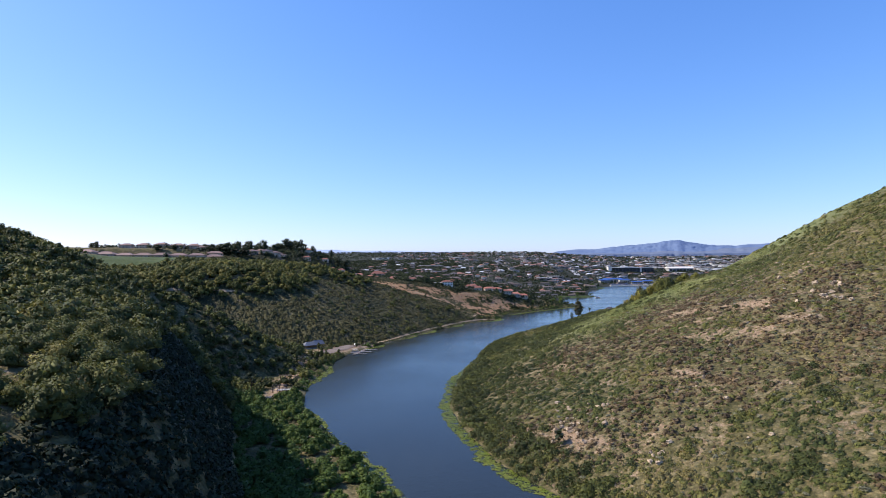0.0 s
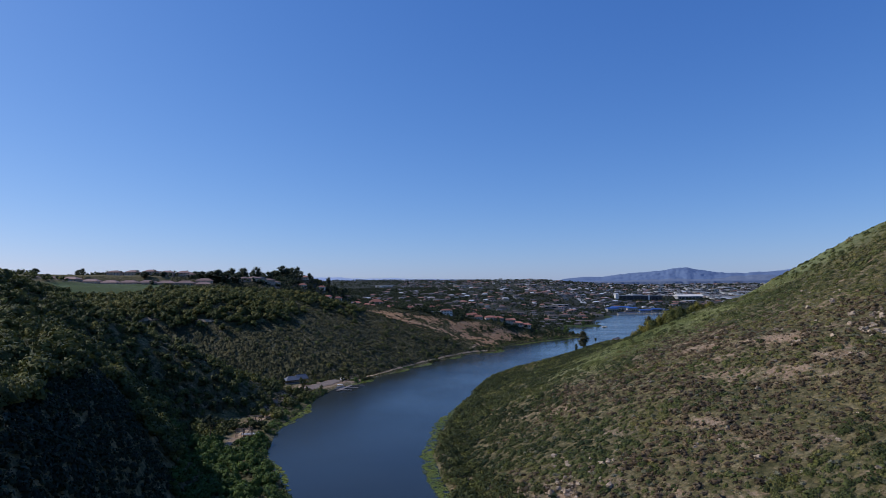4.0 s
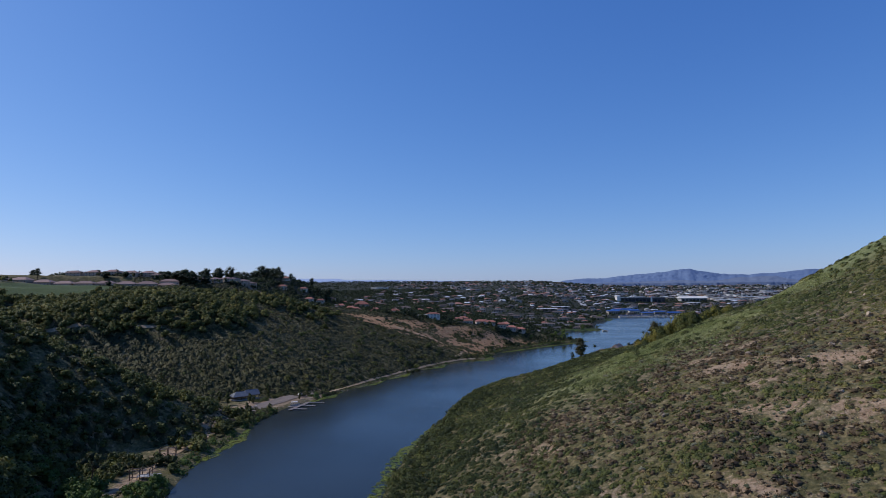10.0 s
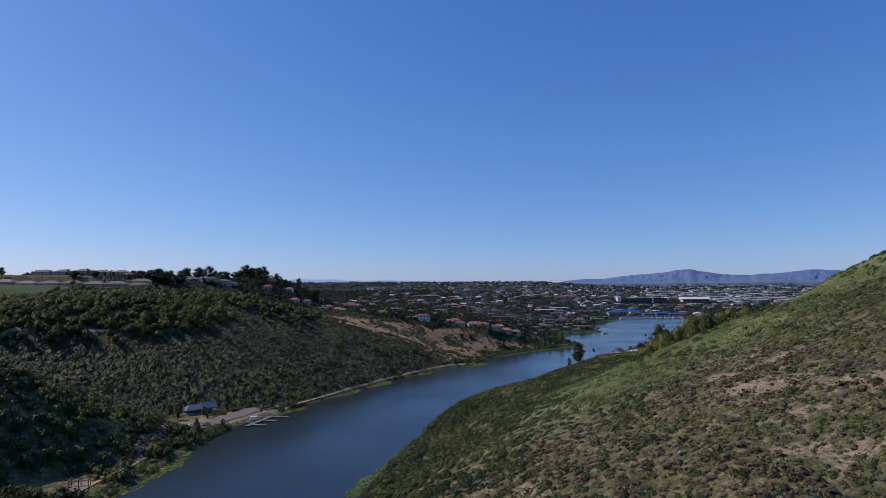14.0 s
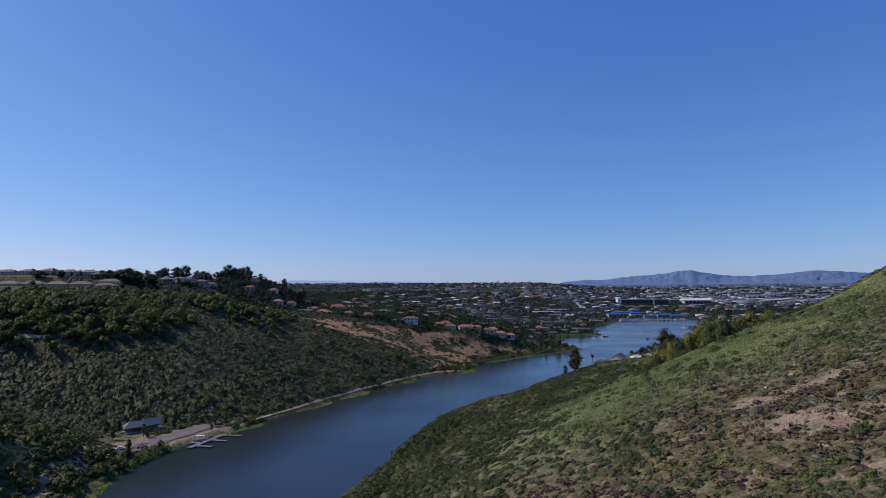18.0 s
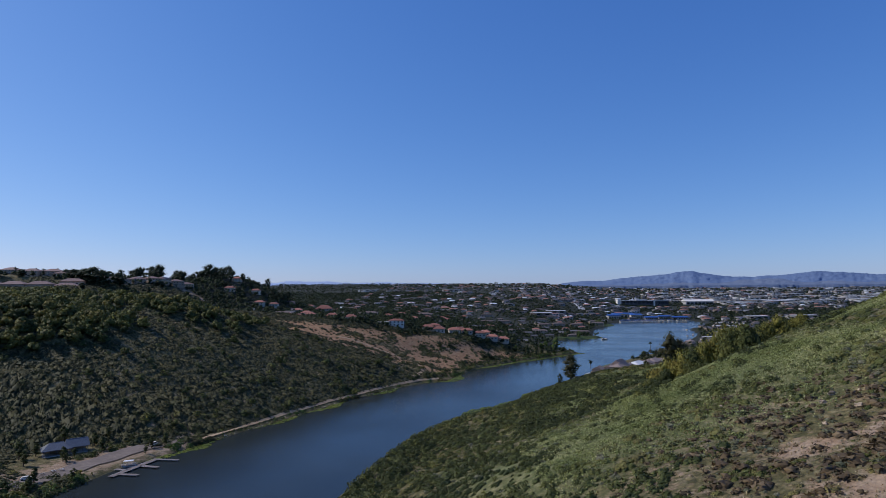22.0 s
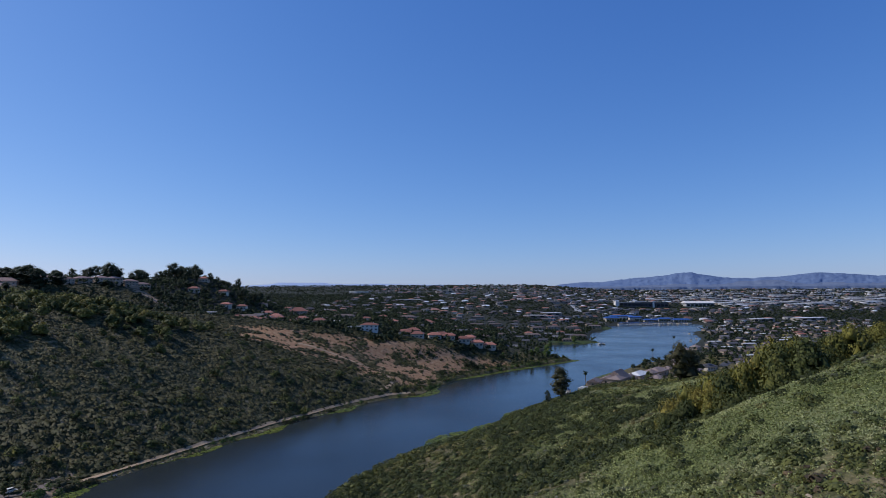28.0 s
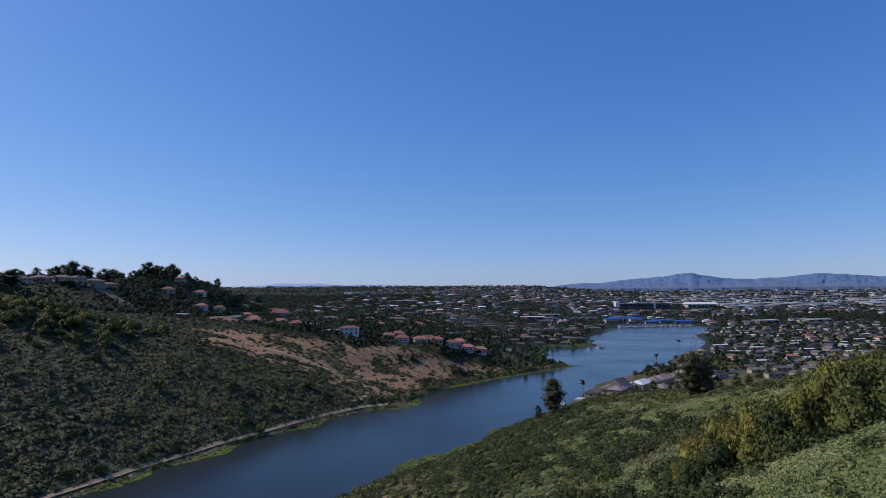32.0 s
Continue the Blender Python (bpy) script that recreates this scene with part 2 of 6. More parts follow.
def haze_tint_mat(name, dark, light):
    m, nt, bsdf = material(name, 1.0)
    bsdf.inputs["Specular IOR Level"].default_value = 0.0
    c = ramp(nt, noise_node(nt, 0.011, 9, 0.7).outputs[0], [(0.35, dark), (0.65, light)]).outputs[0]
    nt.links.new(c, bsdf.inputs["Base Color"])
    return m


M_GROUND, M_WATER = ground_mat(), water_mat()
# distance haze is painted into the base colours of these three ranges
M_FAR = haze_tint_mat("haze_tinted_blue_mountain", (0.14, 0.195, 0.31), (0.18, 0.24, 0.35))
M_FOOTHILL = haze_tint_mat("haze_tinted_foothill", (0.145, 0.185, 0.265), (0.20, 0.235, 0.30))
M_FAINT = haze_tint_mat("haze_tinted_pale_mountain", (0.36, 0.44, 0.60), (0.40, 0.48, 0.63))


# ---- building helpers ----
def part(name, bm, mat, parent=None, label="", smooth=False):
    me = bpy.data.meshes.new(name)
    bm.to_mesh(me)
    bm.free()
    if smooth:
        me.polygons.foreach_set("use_smooth", [True] * len(me.polygons))
    me.materials.append(mat)
    ob = new(name, me)
    ob.parent = parent
    if label:
        ob["label"] = label
    return ob


def mesh_np(name, verts, faces, mat, parent=None, attrs=None, smooth=False, facing=None):
    """A mesh from arrays; every face has the same number of corners."""
    verts, faces = np.asarray(verts, np.float32), np.asarray(faces, np.int32)
    me = bpy.data.meshes.new(name)
    me.vertices.add(len(verts))
    me.vertices.foreach_set("co", verts.ravel())
    n = faces.shape[1]
    me.loops.add(faces.size)
    me.loops.foreach_set("vertex_index", faces.ravel())
    me.polygons.add(len(faces))
    me.polygons.foreach_set("loop_start", np.arange(0, faces.size, n, dtype=np.int32))
    if smooth:
        me.polygons.foreach_set("use_smooth", np.ones(len(faces), bool))
    for key, values in (attrs or {}).items():
        a = me.attributes.new(key, "FLOAT", "POINT")
        a.data.foreach_set("value", np.asarray(values, np.float32))
    me.update(calc_edges=True)
    if facing is not None:
        a = me.attributes.new("custom_normal", "FLOAT_VECTOR", "POINT")
        a.data.foreach_set("vector", np.asarray(facing, np.float32).ravel())
    me.materials.append(mat)
    ob = new(name, me)
    ob.parent = parent
    return ob


def box(bm, x0, x1, y0, y1, z0, z1, m=None):
    vs = [bm.verts.new((x, y, z)) for z in (z0, z1) for x, y in ((x0, y0), (x1, y0), (x1, y1), (x0, y1))]
    for f in ((3, 2, 1, 0), (4, 5, 6, 7), (0, 1, 5, 4), (1, 2, 6, 5), (2, 3, 7, 6), (3, 0, 4, 7)):
        bm.faces.new([vs[i] for i in f])
    if m is not None:
        bmesh.ops.transform(bm, matrix=m, verts=vs)
    return bm


def box_bm(*a, bevel=0.0):
    bm = box(bmesh.new(), *a)
    if bevel:
        bmesh.ops.bevel(bm, geom=bm.edges[:], offset=bevel, segments=1, affect="EDGES")
    return bm


def tube(bm, pts, radii, sides=7):
    """A tapered limb along points."""
    rings = []
    for i, p in enumerate(pts):
        p = Vector(p)
        d = (Vector(pts[min(i + 1, len(pts) - 1)]) - Vector(pts[max(i - 1, 0)])).normalized()
        a = d.orthogonal().normalized()
        b = d.cross(a)
        rings.append([bm.verts.new(p + radii[i] * (math.cos(t) * a + math.sin(t) * b)) for t in (2 * math.pi * k / sides for k in range(sides))])
    for r, s in zip(rings, rings[1:]):
        for k in range(sides):
            bm.faces.new((r[k], r[(k + 1) % sides], s[(k + 1) % sides], s[k]))
    bm.faces.new(rings[-1])
    bm.faces.new(rings[0][::-1])
    return bm


rng = np.random.default_rng(7)


def smooth01(a, b, v):
    t = np.clip((v - a) / (b - a), 0, 1)
    return t * t * (3 - 2 * t)


def value_noise(x, y, size, seed=0):
    """Smooth noise over the ground, 0 to 1."""
    r = np.random.default_rng(100 + seed)
    table = r.random((256, 256))
    u, v = np.asarray(x, float) / size + 1000, np.asarray(y, float) / size + 1000
    i, j = np.floor(u).astype(int), np.floor(v).astype(int)
    a, b = u - i, v - j
    a, b = a * a * (3 - 2 * a), b * b * (3 - 2 * b)
    g = lambda p, q: table[p % 256, q % 256]
    return (g(i, j) * (1 - a) + g(i + 1, j) * a) * (1 - b) + (g(i, j + 1) * (1 - a) + g(i + 1, j + 1) * a) * b


def rough_noise(x, y, size, seed=0):
    return (value_noise(x, y, size, seed) + 0.5 * value_noise(x, y, size / 2.1, seed + 1) + 0.25 * value_noise(x, y, size / 4.3, seed + 2)) / 1.75

# ---- the lake's shores and the lie of the land ----
SHORE_LEFT = [(-60, -700), (-50, -300), (-46, -140), (-40, -20), (-58, 63), (-93, 136), (-118, 190), (-128, 250), (-126, 290), (-125, 340),
              (-119, 382), (-97, 430), (-72, 485), (-45, 545), (-12, 605), (15, 640), (33, 648), (48, 690), (69, 742), (115, 795),
              (205, 884), (192, 912), (176, 960), (200, 1010), (215, 1095), (300, 1138), (308, 1152), (296, 1166), (318, 1250), (352, 1370),
              (383, 1436), (440, 1520), (424, 1560), (462, 1610), (494, 1690), (560, 1702), (682, 1696)]
SHORE_RIGHT = [(15, -700), (20, -300), (22, -140), (24, -40), (15, 20), (-2, 60), (-19, 94), (-31, 145), (-36, 185), (-33, 230), (-22, 295), (-5, 370),
               (10, 430), (28, 465), (49, 499), (82, 540), (96, 570), (120, 600), (151, 645), (185, 715), (227, 770), (274, 838), (306, 852),
               (330, 920), (400, 1020), (473, 1146), (500, 1200), (541, 1332), (560, 1370), (640, 1480), (690, 1600), (682, 1696)]


def line_distance(x, y, pts):
    best = np.full(np.shape(x), 1e9)
    for (ax, ay), (bx, by) in zip(pts, pts[1:]):
        dx, dy = bx - ax, by - ay
        t = np.clip(((x - ax) * dx + (y - ay) * dy) / (dx * dx + dy * dy), 0, 1)
        best = np.minimum(best, np.hypot(x - ax - t * dx, y - ay - t * dy))
    return best


def in_lake(x, y):
    ring = SHORE_LEFT + SHORE_RIGHT[::-1][1:]
    inside = np.zeros(np.shape(x), bool)
    for (ax, ay), (bx, by) in zip(ring, ring[1:] + ring[:1]):
        if ay != by:
            inside ^= ((ay > y) != (by > y)) & (x < (bx - ax) * (y - ay) / (by - ay) + ax)
    return inside


def soft_cap(v, cap, p=4):
    t = np.maximum(v, 0) / cap
    return cap * t / (1 + t ** p) ** (1 / p)


# left valley side, by distance up the valley: steepness and height of the brow
L_Y = [-300, -110, -60, -20, 0, 85, 125, 170, 240, 300, 345, 400, 450, 500, 560, 600, 638, 668, 695, 760, 850, 950, 1050]
L_STEEP = [1.6, 1.6, 1.9, 2.1, 2.1, 2.1, 1.6, 1.0, 0.95, 0.58, 0.32, 0.29, 0.38, 0.52, 0.5, 0.53, 0.43, 0.33, 0.29, 0.33, 0.25, 0.1, 0.04]
L_BROW = [50, 56, 60, 62, 62, 62, 62, 66, 80, 74, 66, 72, 75, 77, 78, 79, 66, 57, 57, 62, 42, 25, 18]


def hump(x, y, cx, cy, rx, ry, h):
    return h * np.exp(-((x - cx) / rx) ** 2 - ((y - cy) / ry) ** 2)


def height(x, y):
    x, y = np.broadcast_arrays(np.asarray(x, float), np.asarray(y, float))
    dl, dr = line_distance(x, y, SHORE_LEFT), line_distance(x, y, SHORE_RIGHT)
    lake = in_lake(x, y)
    xl = np.interp(y, [p[1] for p in SHORE_LEFT[:21]], [p[0] for p in SHORE_LEFT[:21]])
    xr = np.interp(y, [p[1] for p in SHORE_RIGHT], [p[0] for p in SHORE_RIGHT])
    # the left side
    d = np.maximum(np.minimum(xl - x, dl * 1.25), 0)
    flat = np.interp(y, [-90, -50, 5, 67, 107, 150, 185, 230], [20, 27, 39, 52, 46, 38, 30, 5]) + 62 * np.exp(-((y - 402) / 30) ** 2) + 45 * np.exp(-((y - 242) / 48) ** 2) + 10 * np.exp(-((y - 362) / 22) ** 2)
    d = np.maximum(d - flat, 0) + 0.0 * d
    steep, brow = np.interp(y, L_Y, L_STEEP), np.interp(y, L_Y, L_BROW)
    left = soft_cap(steep * d, brow) + np.interp(y, [280, 390], [0.075, 0.02]) * np.maximum(d - 190, 0)
    left += hump(x, y, -400, 190, 120, 110, 26) + hump(x, y, -330, 205, 62, 80, 13) + hump(x, y, -420, 780, 130, 120, 16)
    left += hump(x, y, -560, 420, 200, 260, 8) - hump(x, y, -385, 490, 55, 80, 25)
    # the built-up shelf beyond, high on the far left
    shelf = np.interp(x, [-420, -330, -262, -205, -60, 60, 130, 215], [98, 92, 66, 48, 45, 28, 16, 2]) * smooth01(0, 70, dl)
    shelf = shelf * (1 - smooth01(1150, 1900, y))
    fade = 1 - smooth01(1150, 1900, y)
    left = left + (shelf - left) * smooth01(745, 825, y)
    # the plateau of the brow houses: a grassy bank up to the front row, a step up behind it, a wooded knoll at its far end
    bank = np.interp(y, [470, 545, 620, 690], [55, 72, 81, 87]) * (1 - smooth01(-335, -270, x)) * (1 - smooth01(735, 800, y))
    bank += hump(x, y, -575, 590, 105, 90, 24) + 0.03 * np.maximum(-480 - x, 0) * smooth01(560, 640, y)
    high = np.interp(x, [-700, -420, -338, -280, -225], [109, 101, 90, 66, 0]) * smooth01(715, 775, y) * fade
    high = np.maximum(bank, high)
    left = np.maximum(left, high)
    left += hump(x, y, -285, 1085, 70, 80, 23)
    left = soft_cap(left, 140, 8)
    # the right hill
    e = np.maximum(dr - 4, 0)
    slope = 0.415 * e + 0.13 * np.maximum(e - 205, 0)
    yk = [318, 345, 368, 427, 527, 577, 640, 700]
    crest = np.interp(y, yk, [76.5, 61, 52, 41, 25.5, 16.5, 6, 0.1]) + np.interp(y, yk, [0.43, 0.43, 0.40, 0.30, 0.07, 0.06, 0.05, 0]) * (x - 160)
    crest += 0.16 * np.maximum(x - 185, 0) * np.interp(y, [318, 372], [1, 0])
    crest = np.maximum(soft_cap(crest, 240, 6), 0.1)
    right = soft_cap(slope, crest, 6)
    right = np.where(x > xr, right, 0) * (1 - hump(x, y, 74, 494, 36, 30, 0.55))
    # town and the far rise
    u = (x - 65) / np.maximum(y - 227, 60)
    far = np.maximum(y - 900, 0)
    t_left = np.minimum(120 * far / 2700, 126 + 0.002 * far)
    t_right = 2 + np.maximum(y - 1600, 0) * 0.036
    w = smooth01(0.12, 0.34, u)
    town = (t_left * (1 - w) + t_right * w) * smooth01(0, 320, np.minimum(dl, dr)) + 1.5
    town = np.where(y > 600, town, 1.5)
    town += 8 * (value_noise(x, y, 420, 3) - 0.5) * smooth01(1200, 2200, y)
    onleft = x < np.where(y < 884, (xl + xr) / 2, -1e9)
    h = np.where(onleft, np.maximum(left, 0), right)
    h = np.where(y > 700, np.maximum(np.where(x < xl, left, 0), np.maximum(right, town)), np.maximum(h, 0))
    # relief
    dd = np.minimum(dl, dr)
    rel = smooth01(4, 60, dd) * (1 - smooth01(900, 1100, y))
    h = h + rel * (7 * (rough_noise(x, y, 62, 10) - 0.5) + 2.0 * (rough_noise(x, y, 17, 20) - 0.5))
    bank = 1.3 * smooth01(0, 4, dd)
    return np.where(lake, -np.minimum(0.5 * dd, 3.0), np.maximum(h, 0) + bank)


def at_ground(x, y):
    return float(height(np.array([float(x)]), np.array([float(y)]))[0])


# how bare, how built-up and how lawn-like the ground is
BARE_STRIPS = [([(96, 203), (112, 178), (124, 163), (140, 156)], 7, 0.85), ([(99, 226), (108, 222), (124, 222)], 6, 0.75), ([(92, 206), (106, 200), (112, 190)], 4.5, 0.7),
               ([(102, 246), (112, 258)], 5, 0.55), ([(27, 196), (29, 186)], 4.5, 0.9), ([(-4, 116), (9, 102), (17, 80)], 7, 0.8), ([(62, 117), (71, 103)], 5, 0.6),
               ([(83, 156), (90, 150)], 4, 0.6), ([(121, 130), (128, 122)], 6, 0.6), ([(116, 256), (120, 268)], 4, 0.6), ([(52, 198), (58, 176)], 4, 0.5), ([(70, 84), (84, 76)], 5, 0.5), ([(92, 142), (112, 120)], 8, 0.5), ([(100, 166), (88, 172)], 5, 0.5)]
DRY_STRIPS = [([(44, 216), (52, 196), (60, 166), (74, 148)], 16), ([(26, 204), (40, 182)], 9), ([(96, 120), (120, 104), (140, 84)], 12), ([(110, 252), (90, 202), (112, 178), (128, 158), (150, 140)], 17), ([(80, 206), (106, 200), (122, 226), (116, 242)], 13),
              ([(28, 191), (36, 186)], 8), ([(-4, 116), (10, 100), (18, 76)], 12), ([(60, 118), (84, 76)], 10), ([(118, 134), (130, 118)], 12)]


def strips(x, y, rows):
    out = np.zeros(np.shape(x))
    for pts, wide, amount in rows:
        out = np.maximum(out, amount * np.exp(-(line_distance(x, y, pts) / wide) ** 2))
    return out


def dryness(x, y):
    """Where the right hill's shrubs are brown and grey."""
    near = 0.6 * smooth01(0.46, 0.62, rough_noise(x, y, 38, 62)) * (1 - smooth01(170, 260, y))
    return np.clip(np.maximum(strips(x, y, [(p, w, 1.0) for p, w in DRY_STRIPS]) * (0.55 + 0.8 * value_noise(x, y, 9, 63)), near), 0, 1)


def bareness(x, y):
    on_right = x > np.interp(y, [p[1] for p in SHORE_RIGHT], [p[0] for p in SHORE_RIGHT])
    n = rough_noise(x, y, 13, 30)
    big = rough_noise(x, y, 70, 34)
    away = 1 - smooth01(235, 300, y - 0.25 * (x - 80))
    b = 0.3 * smooth01(0.55, 0.68, n * 0.7 + big * 0.3) * (0.1 + 0.9 * away)
    b = np.maximum(b, strips(x, y, BARE_STRIPS) * np.clip(2.4 * rough_noise(x, y, 8, 31) - 0.45, 0, 1.2))
    b = np.where(on_right, b + 0.04 * away, 0.06 + 0.2 * smooth01(0.52, 0.68, n))
    # the bare hillside below the far houses, and a cut beside the brow houses
    far = smooth01(640, 690, y) * (1 - smooth01(875, 890, y)) * smooth01(-160, -115, x) * (1 - smooth01(0.50, 0.62, n) * 0.8)
    b = np.where(~on_right, np.maximum(b, far * smooth01(2, 14, line_distance(x, y, SHORE_LEFT)) * (1 - smooth01(752, 775, y - 0.42 * (x + 40)))), b)
    b = np.maximum(b, strips(x, y, [([(-324, 890), (-300, 880), (-276, 866)], 10, 1.2)]))
    b = np.maximum(b, strips(x, y, [([(-152, 352), (-140, 380), (-132, 402), (-114, 428)], 17, 0.95), ([(-140, 205), (-146, 262), (-143, 330)], 6, 0.8)]))
    return np.clip(b, 0, 1)


def lawn_slope(x, y):
    """The green bank below the front row of the brow houses."""
    edge = 12 * (value_noise(x, y, 28, 38) - 0.5)
    foot = 545 + 1.8 * np.maximum(x + 400, 0)
    return 1.5 * smooth01(-4, 8, y + edge - foot) * (1 - smooth01(684, 692, y)) * (1 - smooth01(-366, -354, x + edge)) * smooth01(-505, -480, x)


def meadow(x, y):
    """Tall pale grass on the far half of the right hill."""
    on_right = x > np.interp(y, [p[1] for p in SHORE_RIGHT], [p[0] for p in SHORE_RIGHT])
    return on_right * smooth01(225, 290, y - 0.2 * (x - 80)) * (1 - smooth01(560, 640, y)) * smooth01(0.3, 0.5, rough_noise(x, y, 40, 36)) * smooth01(9, 36, height(x, y) + 16 * (rough_noise(x, y, 15, 37) - 0.5))


def grid_axis(lo, hi, fine_lo, fine_hi, step, grow=1.07):
    a = list(np.arange(fine_lo, fine_hi + step, step))
    s, v = step, a[-1]
    while v < hi:
        s *= grow
        v += s
        a.append(v)
    s, v = step, a[0]
    while v > lo:
        s *= grow
        v -= s
        a.insert(0, v)
    return np.array(a)


gx = grid_axis(-4500, 4800, -420, 300, 3.2)
gy = grid_axis(-1500, 4900, -160, 920, 3.2, 1.05)
GX, GY = np.meshgrid(gx, gy)
GZ = height(GX, GY)
nx, ny = len(gx), len(gy)
idx = np.arange(nx * ny).reshape(ny, nx)
quads = np.stack([idx[:-1, :-1], idx[:-1, 1:], idx[1:, 1:], idx[1:, :-1]], -1).reshape(-1, 4)
lawn_mask = hump(GX, GY, 262, 1125, 45, 22, 1.5) + hump(GX, GY, 415, 1510, 30, 35, 1.5) + lawn_slope(GX, GY)
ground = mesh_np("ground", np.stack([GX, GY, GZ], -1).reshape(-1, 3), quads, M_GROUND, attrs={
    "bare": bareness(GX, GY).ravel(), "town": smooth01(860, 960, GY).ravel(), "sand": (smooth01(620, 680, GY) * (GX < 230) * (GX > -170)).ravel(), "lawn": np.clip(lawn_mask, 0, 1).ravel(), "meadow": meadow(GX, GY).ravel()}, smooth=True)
tagged(ground, "dry chaparral hillsides with tan soil round a lake", "ground", kind="structure")

bm = bmesh.new()
bmesh.ops.create_grid(bm, x_segments=30, y_segments=40, size=0.5)
bmesh.ops.transform(bm, matrix=Matrix.Translation((310, 500, 0)) @ Matrix.Diagonal((1000, 2500, 1, 1)), verts=bm.verts)
water = part("water", bm, M_WATER)
tagged(water, "calm blue lake water rippled by a light breeze", "water", kind="structure")


# ---- far mountains ----
def ridge_line(name, mat, depth, profile, low, label):
    """A far range whose skyline follows a coarse profile of (bearing, height above its foot), roughened."""
    us = np.linspace(profile[0][0], profile[-1][0], 420)
    top = np.interp(us, [p[0] for p in profile], [p[1] for p in profile])
    top = 0.86 * top
    for _ in range(6):
        top[1:-1] = (top[:-2] + 2 * top[1:-1] + top[2:]) / 4
    top = top + (12 * (rough_noise(us * 900, us * 0, 30, 40) - 0.5) + 9 * (rough_noise(us * 900, us * 0 + 9, 12, 41) - 0.5) + 6 * (rough_noise(us * 900, us * 0 + 5, 4, 42) - 0.5)) * smooth01(3, 30, top)
    rows = 22
    V = []
    for k in range(rows):
        f = k / (rows - 1)
        spur = np.abs(rough_noise(us * 900 + 9 * f, us * 0 + 40 * f, 22, 45) - 0.5) * 2
        spur = 0.65 * spur + 0.35 * np.abs(rough_noise(us * 900 - 6 * f, us * 0 + 60 * f, 8, 46) - 0.5) * 2
        z = low + top * (f ** 0.9) * (1 - 0.35 * spur * (1 - f))
        z = z - 70 * (k == 0)
        d = depth - 420 * (1 - f) + 110 * spur * (1 - f) ** 0.5 * f ** 0.3
        V.append(np.stack([65 + us * d, 227 + d, z], -1))
    V = np.concatenate(V)
    n = len(us)
    i = np.arange(rows * n).reshape(rows, n)
    F = np.stack([i[:-1, :-1], i[:-1, 1:], i[1:, 1:], i[1:, :-1]], -1).reshape(-1, 4)
    ob = mesh_np(name, V, F, mat, smooth=True)
    return tagged(ob, label, "mountain", kind="structure")


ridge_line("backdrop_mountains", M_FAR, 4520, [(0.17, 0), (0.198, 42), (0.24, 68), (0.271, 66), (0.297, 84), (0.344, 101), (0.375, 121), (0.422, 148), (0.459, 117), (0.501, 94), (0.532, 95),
           (0.585, 108), (0.635, 140), (0.685, 128), (0.73, 114), (0.78, 99), (0.9, 110), (1.05, 60)], 112, "mountain range on the horizon, coloured blue-grey for haze")
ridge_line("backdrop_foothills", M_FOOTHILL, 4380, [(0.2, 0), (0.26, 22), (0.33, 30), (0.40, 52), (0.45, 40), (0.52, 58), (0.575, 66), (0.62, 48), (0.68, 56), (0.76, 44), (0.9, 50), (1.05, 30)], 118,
           "foothills in front of the mountains, coloured blue-grey for haze")
ridge_line("backdrop_faint_mountains", M_FAINT, 4650, [(-0.5, 0), (-0.4, 20), (-0.33, 16), (-0.27, 44), (-0.21, 36), (-0.16, 20), (-0.12, 24), (-0.07, 18), (0.0, 10), (0.05, 0)], 150, "far mountains coloured pale for haze")

# ---- plants ----
def leaf_cloud(r, n, size, core=0.7):
    """A clump of n small leaf sprays over a dome of radius 1, with a dark heart: triangles (m, 3, 3) and the way each corner faces."""
    th = r.uniform(0, 2 * np.pi, n)
    cz = r.uniform(-0.2, 1.0, n)
    sr = np.sqrt(np.clip(1 - cz * cz, 0, 1))
    rad = r.uniform(0.74, 1.06, n)
    c = np.stack([sr * np.cos(th) * rad, sr * np.sin(th) * rad, cz * rad], -1)
    nrm = c / np.maximum(np.linalg.norm(c, axis=1, keepdims=True), 1e-6) + r.normal(0, 0.4, (n, 3))
    nrm /= np.linalg.norm(nrm, axis=1, keepdims=True)
    a = np.cross(nrm, r.normal(0, 1, (n, 3)))
    a /= np.linalg.norm(a, axis=1, keepdims=True)
    b = np.cross(nrm, a)
    s = size * r.uniform(0.6, 1.3, (n, 1))
    tri = np.stack([c + a * s, c - a * s * 0.6 + b * s * 0.8, c - a * s * 0.5 - b * s * 0.9], 1)
    if core:
        k = 4
        ring = np.array([[core * math.cos(t), core * math.sin(t), -0.3] for t in np.linspace(0, 2 * np.pi, k, endpoint=False) + r.uniform(0, 1)])
        extra = [[ring[i], ring[(i + 1) % k], [0, 0, core]] for i in range(k)]
        tri = np.concatenate([tri, np.array(extra)])
    face = tri / np.maximum(np.linalg.norm(tri, axis=2, keepdims=True), 1e-6)
    face = face + 0.24 * r.normal(0, 1, (len(tri), 1, 3)) + [0, 0, 0.35]
    # wind each leaf so that its front faces outwards
    flip = (np.cross(tri[:, 1] - tri[:, 0], tri[:, 2] - tri[:, 0]) * face.mean(1)).sum(1) < 0
    tri[flip] = tri[flip][:, ::-1]
    face[flip] = face[flip][:, ::-1]
    return tri, face / np.linalg.norm(face, axis=2, keepdims=True)


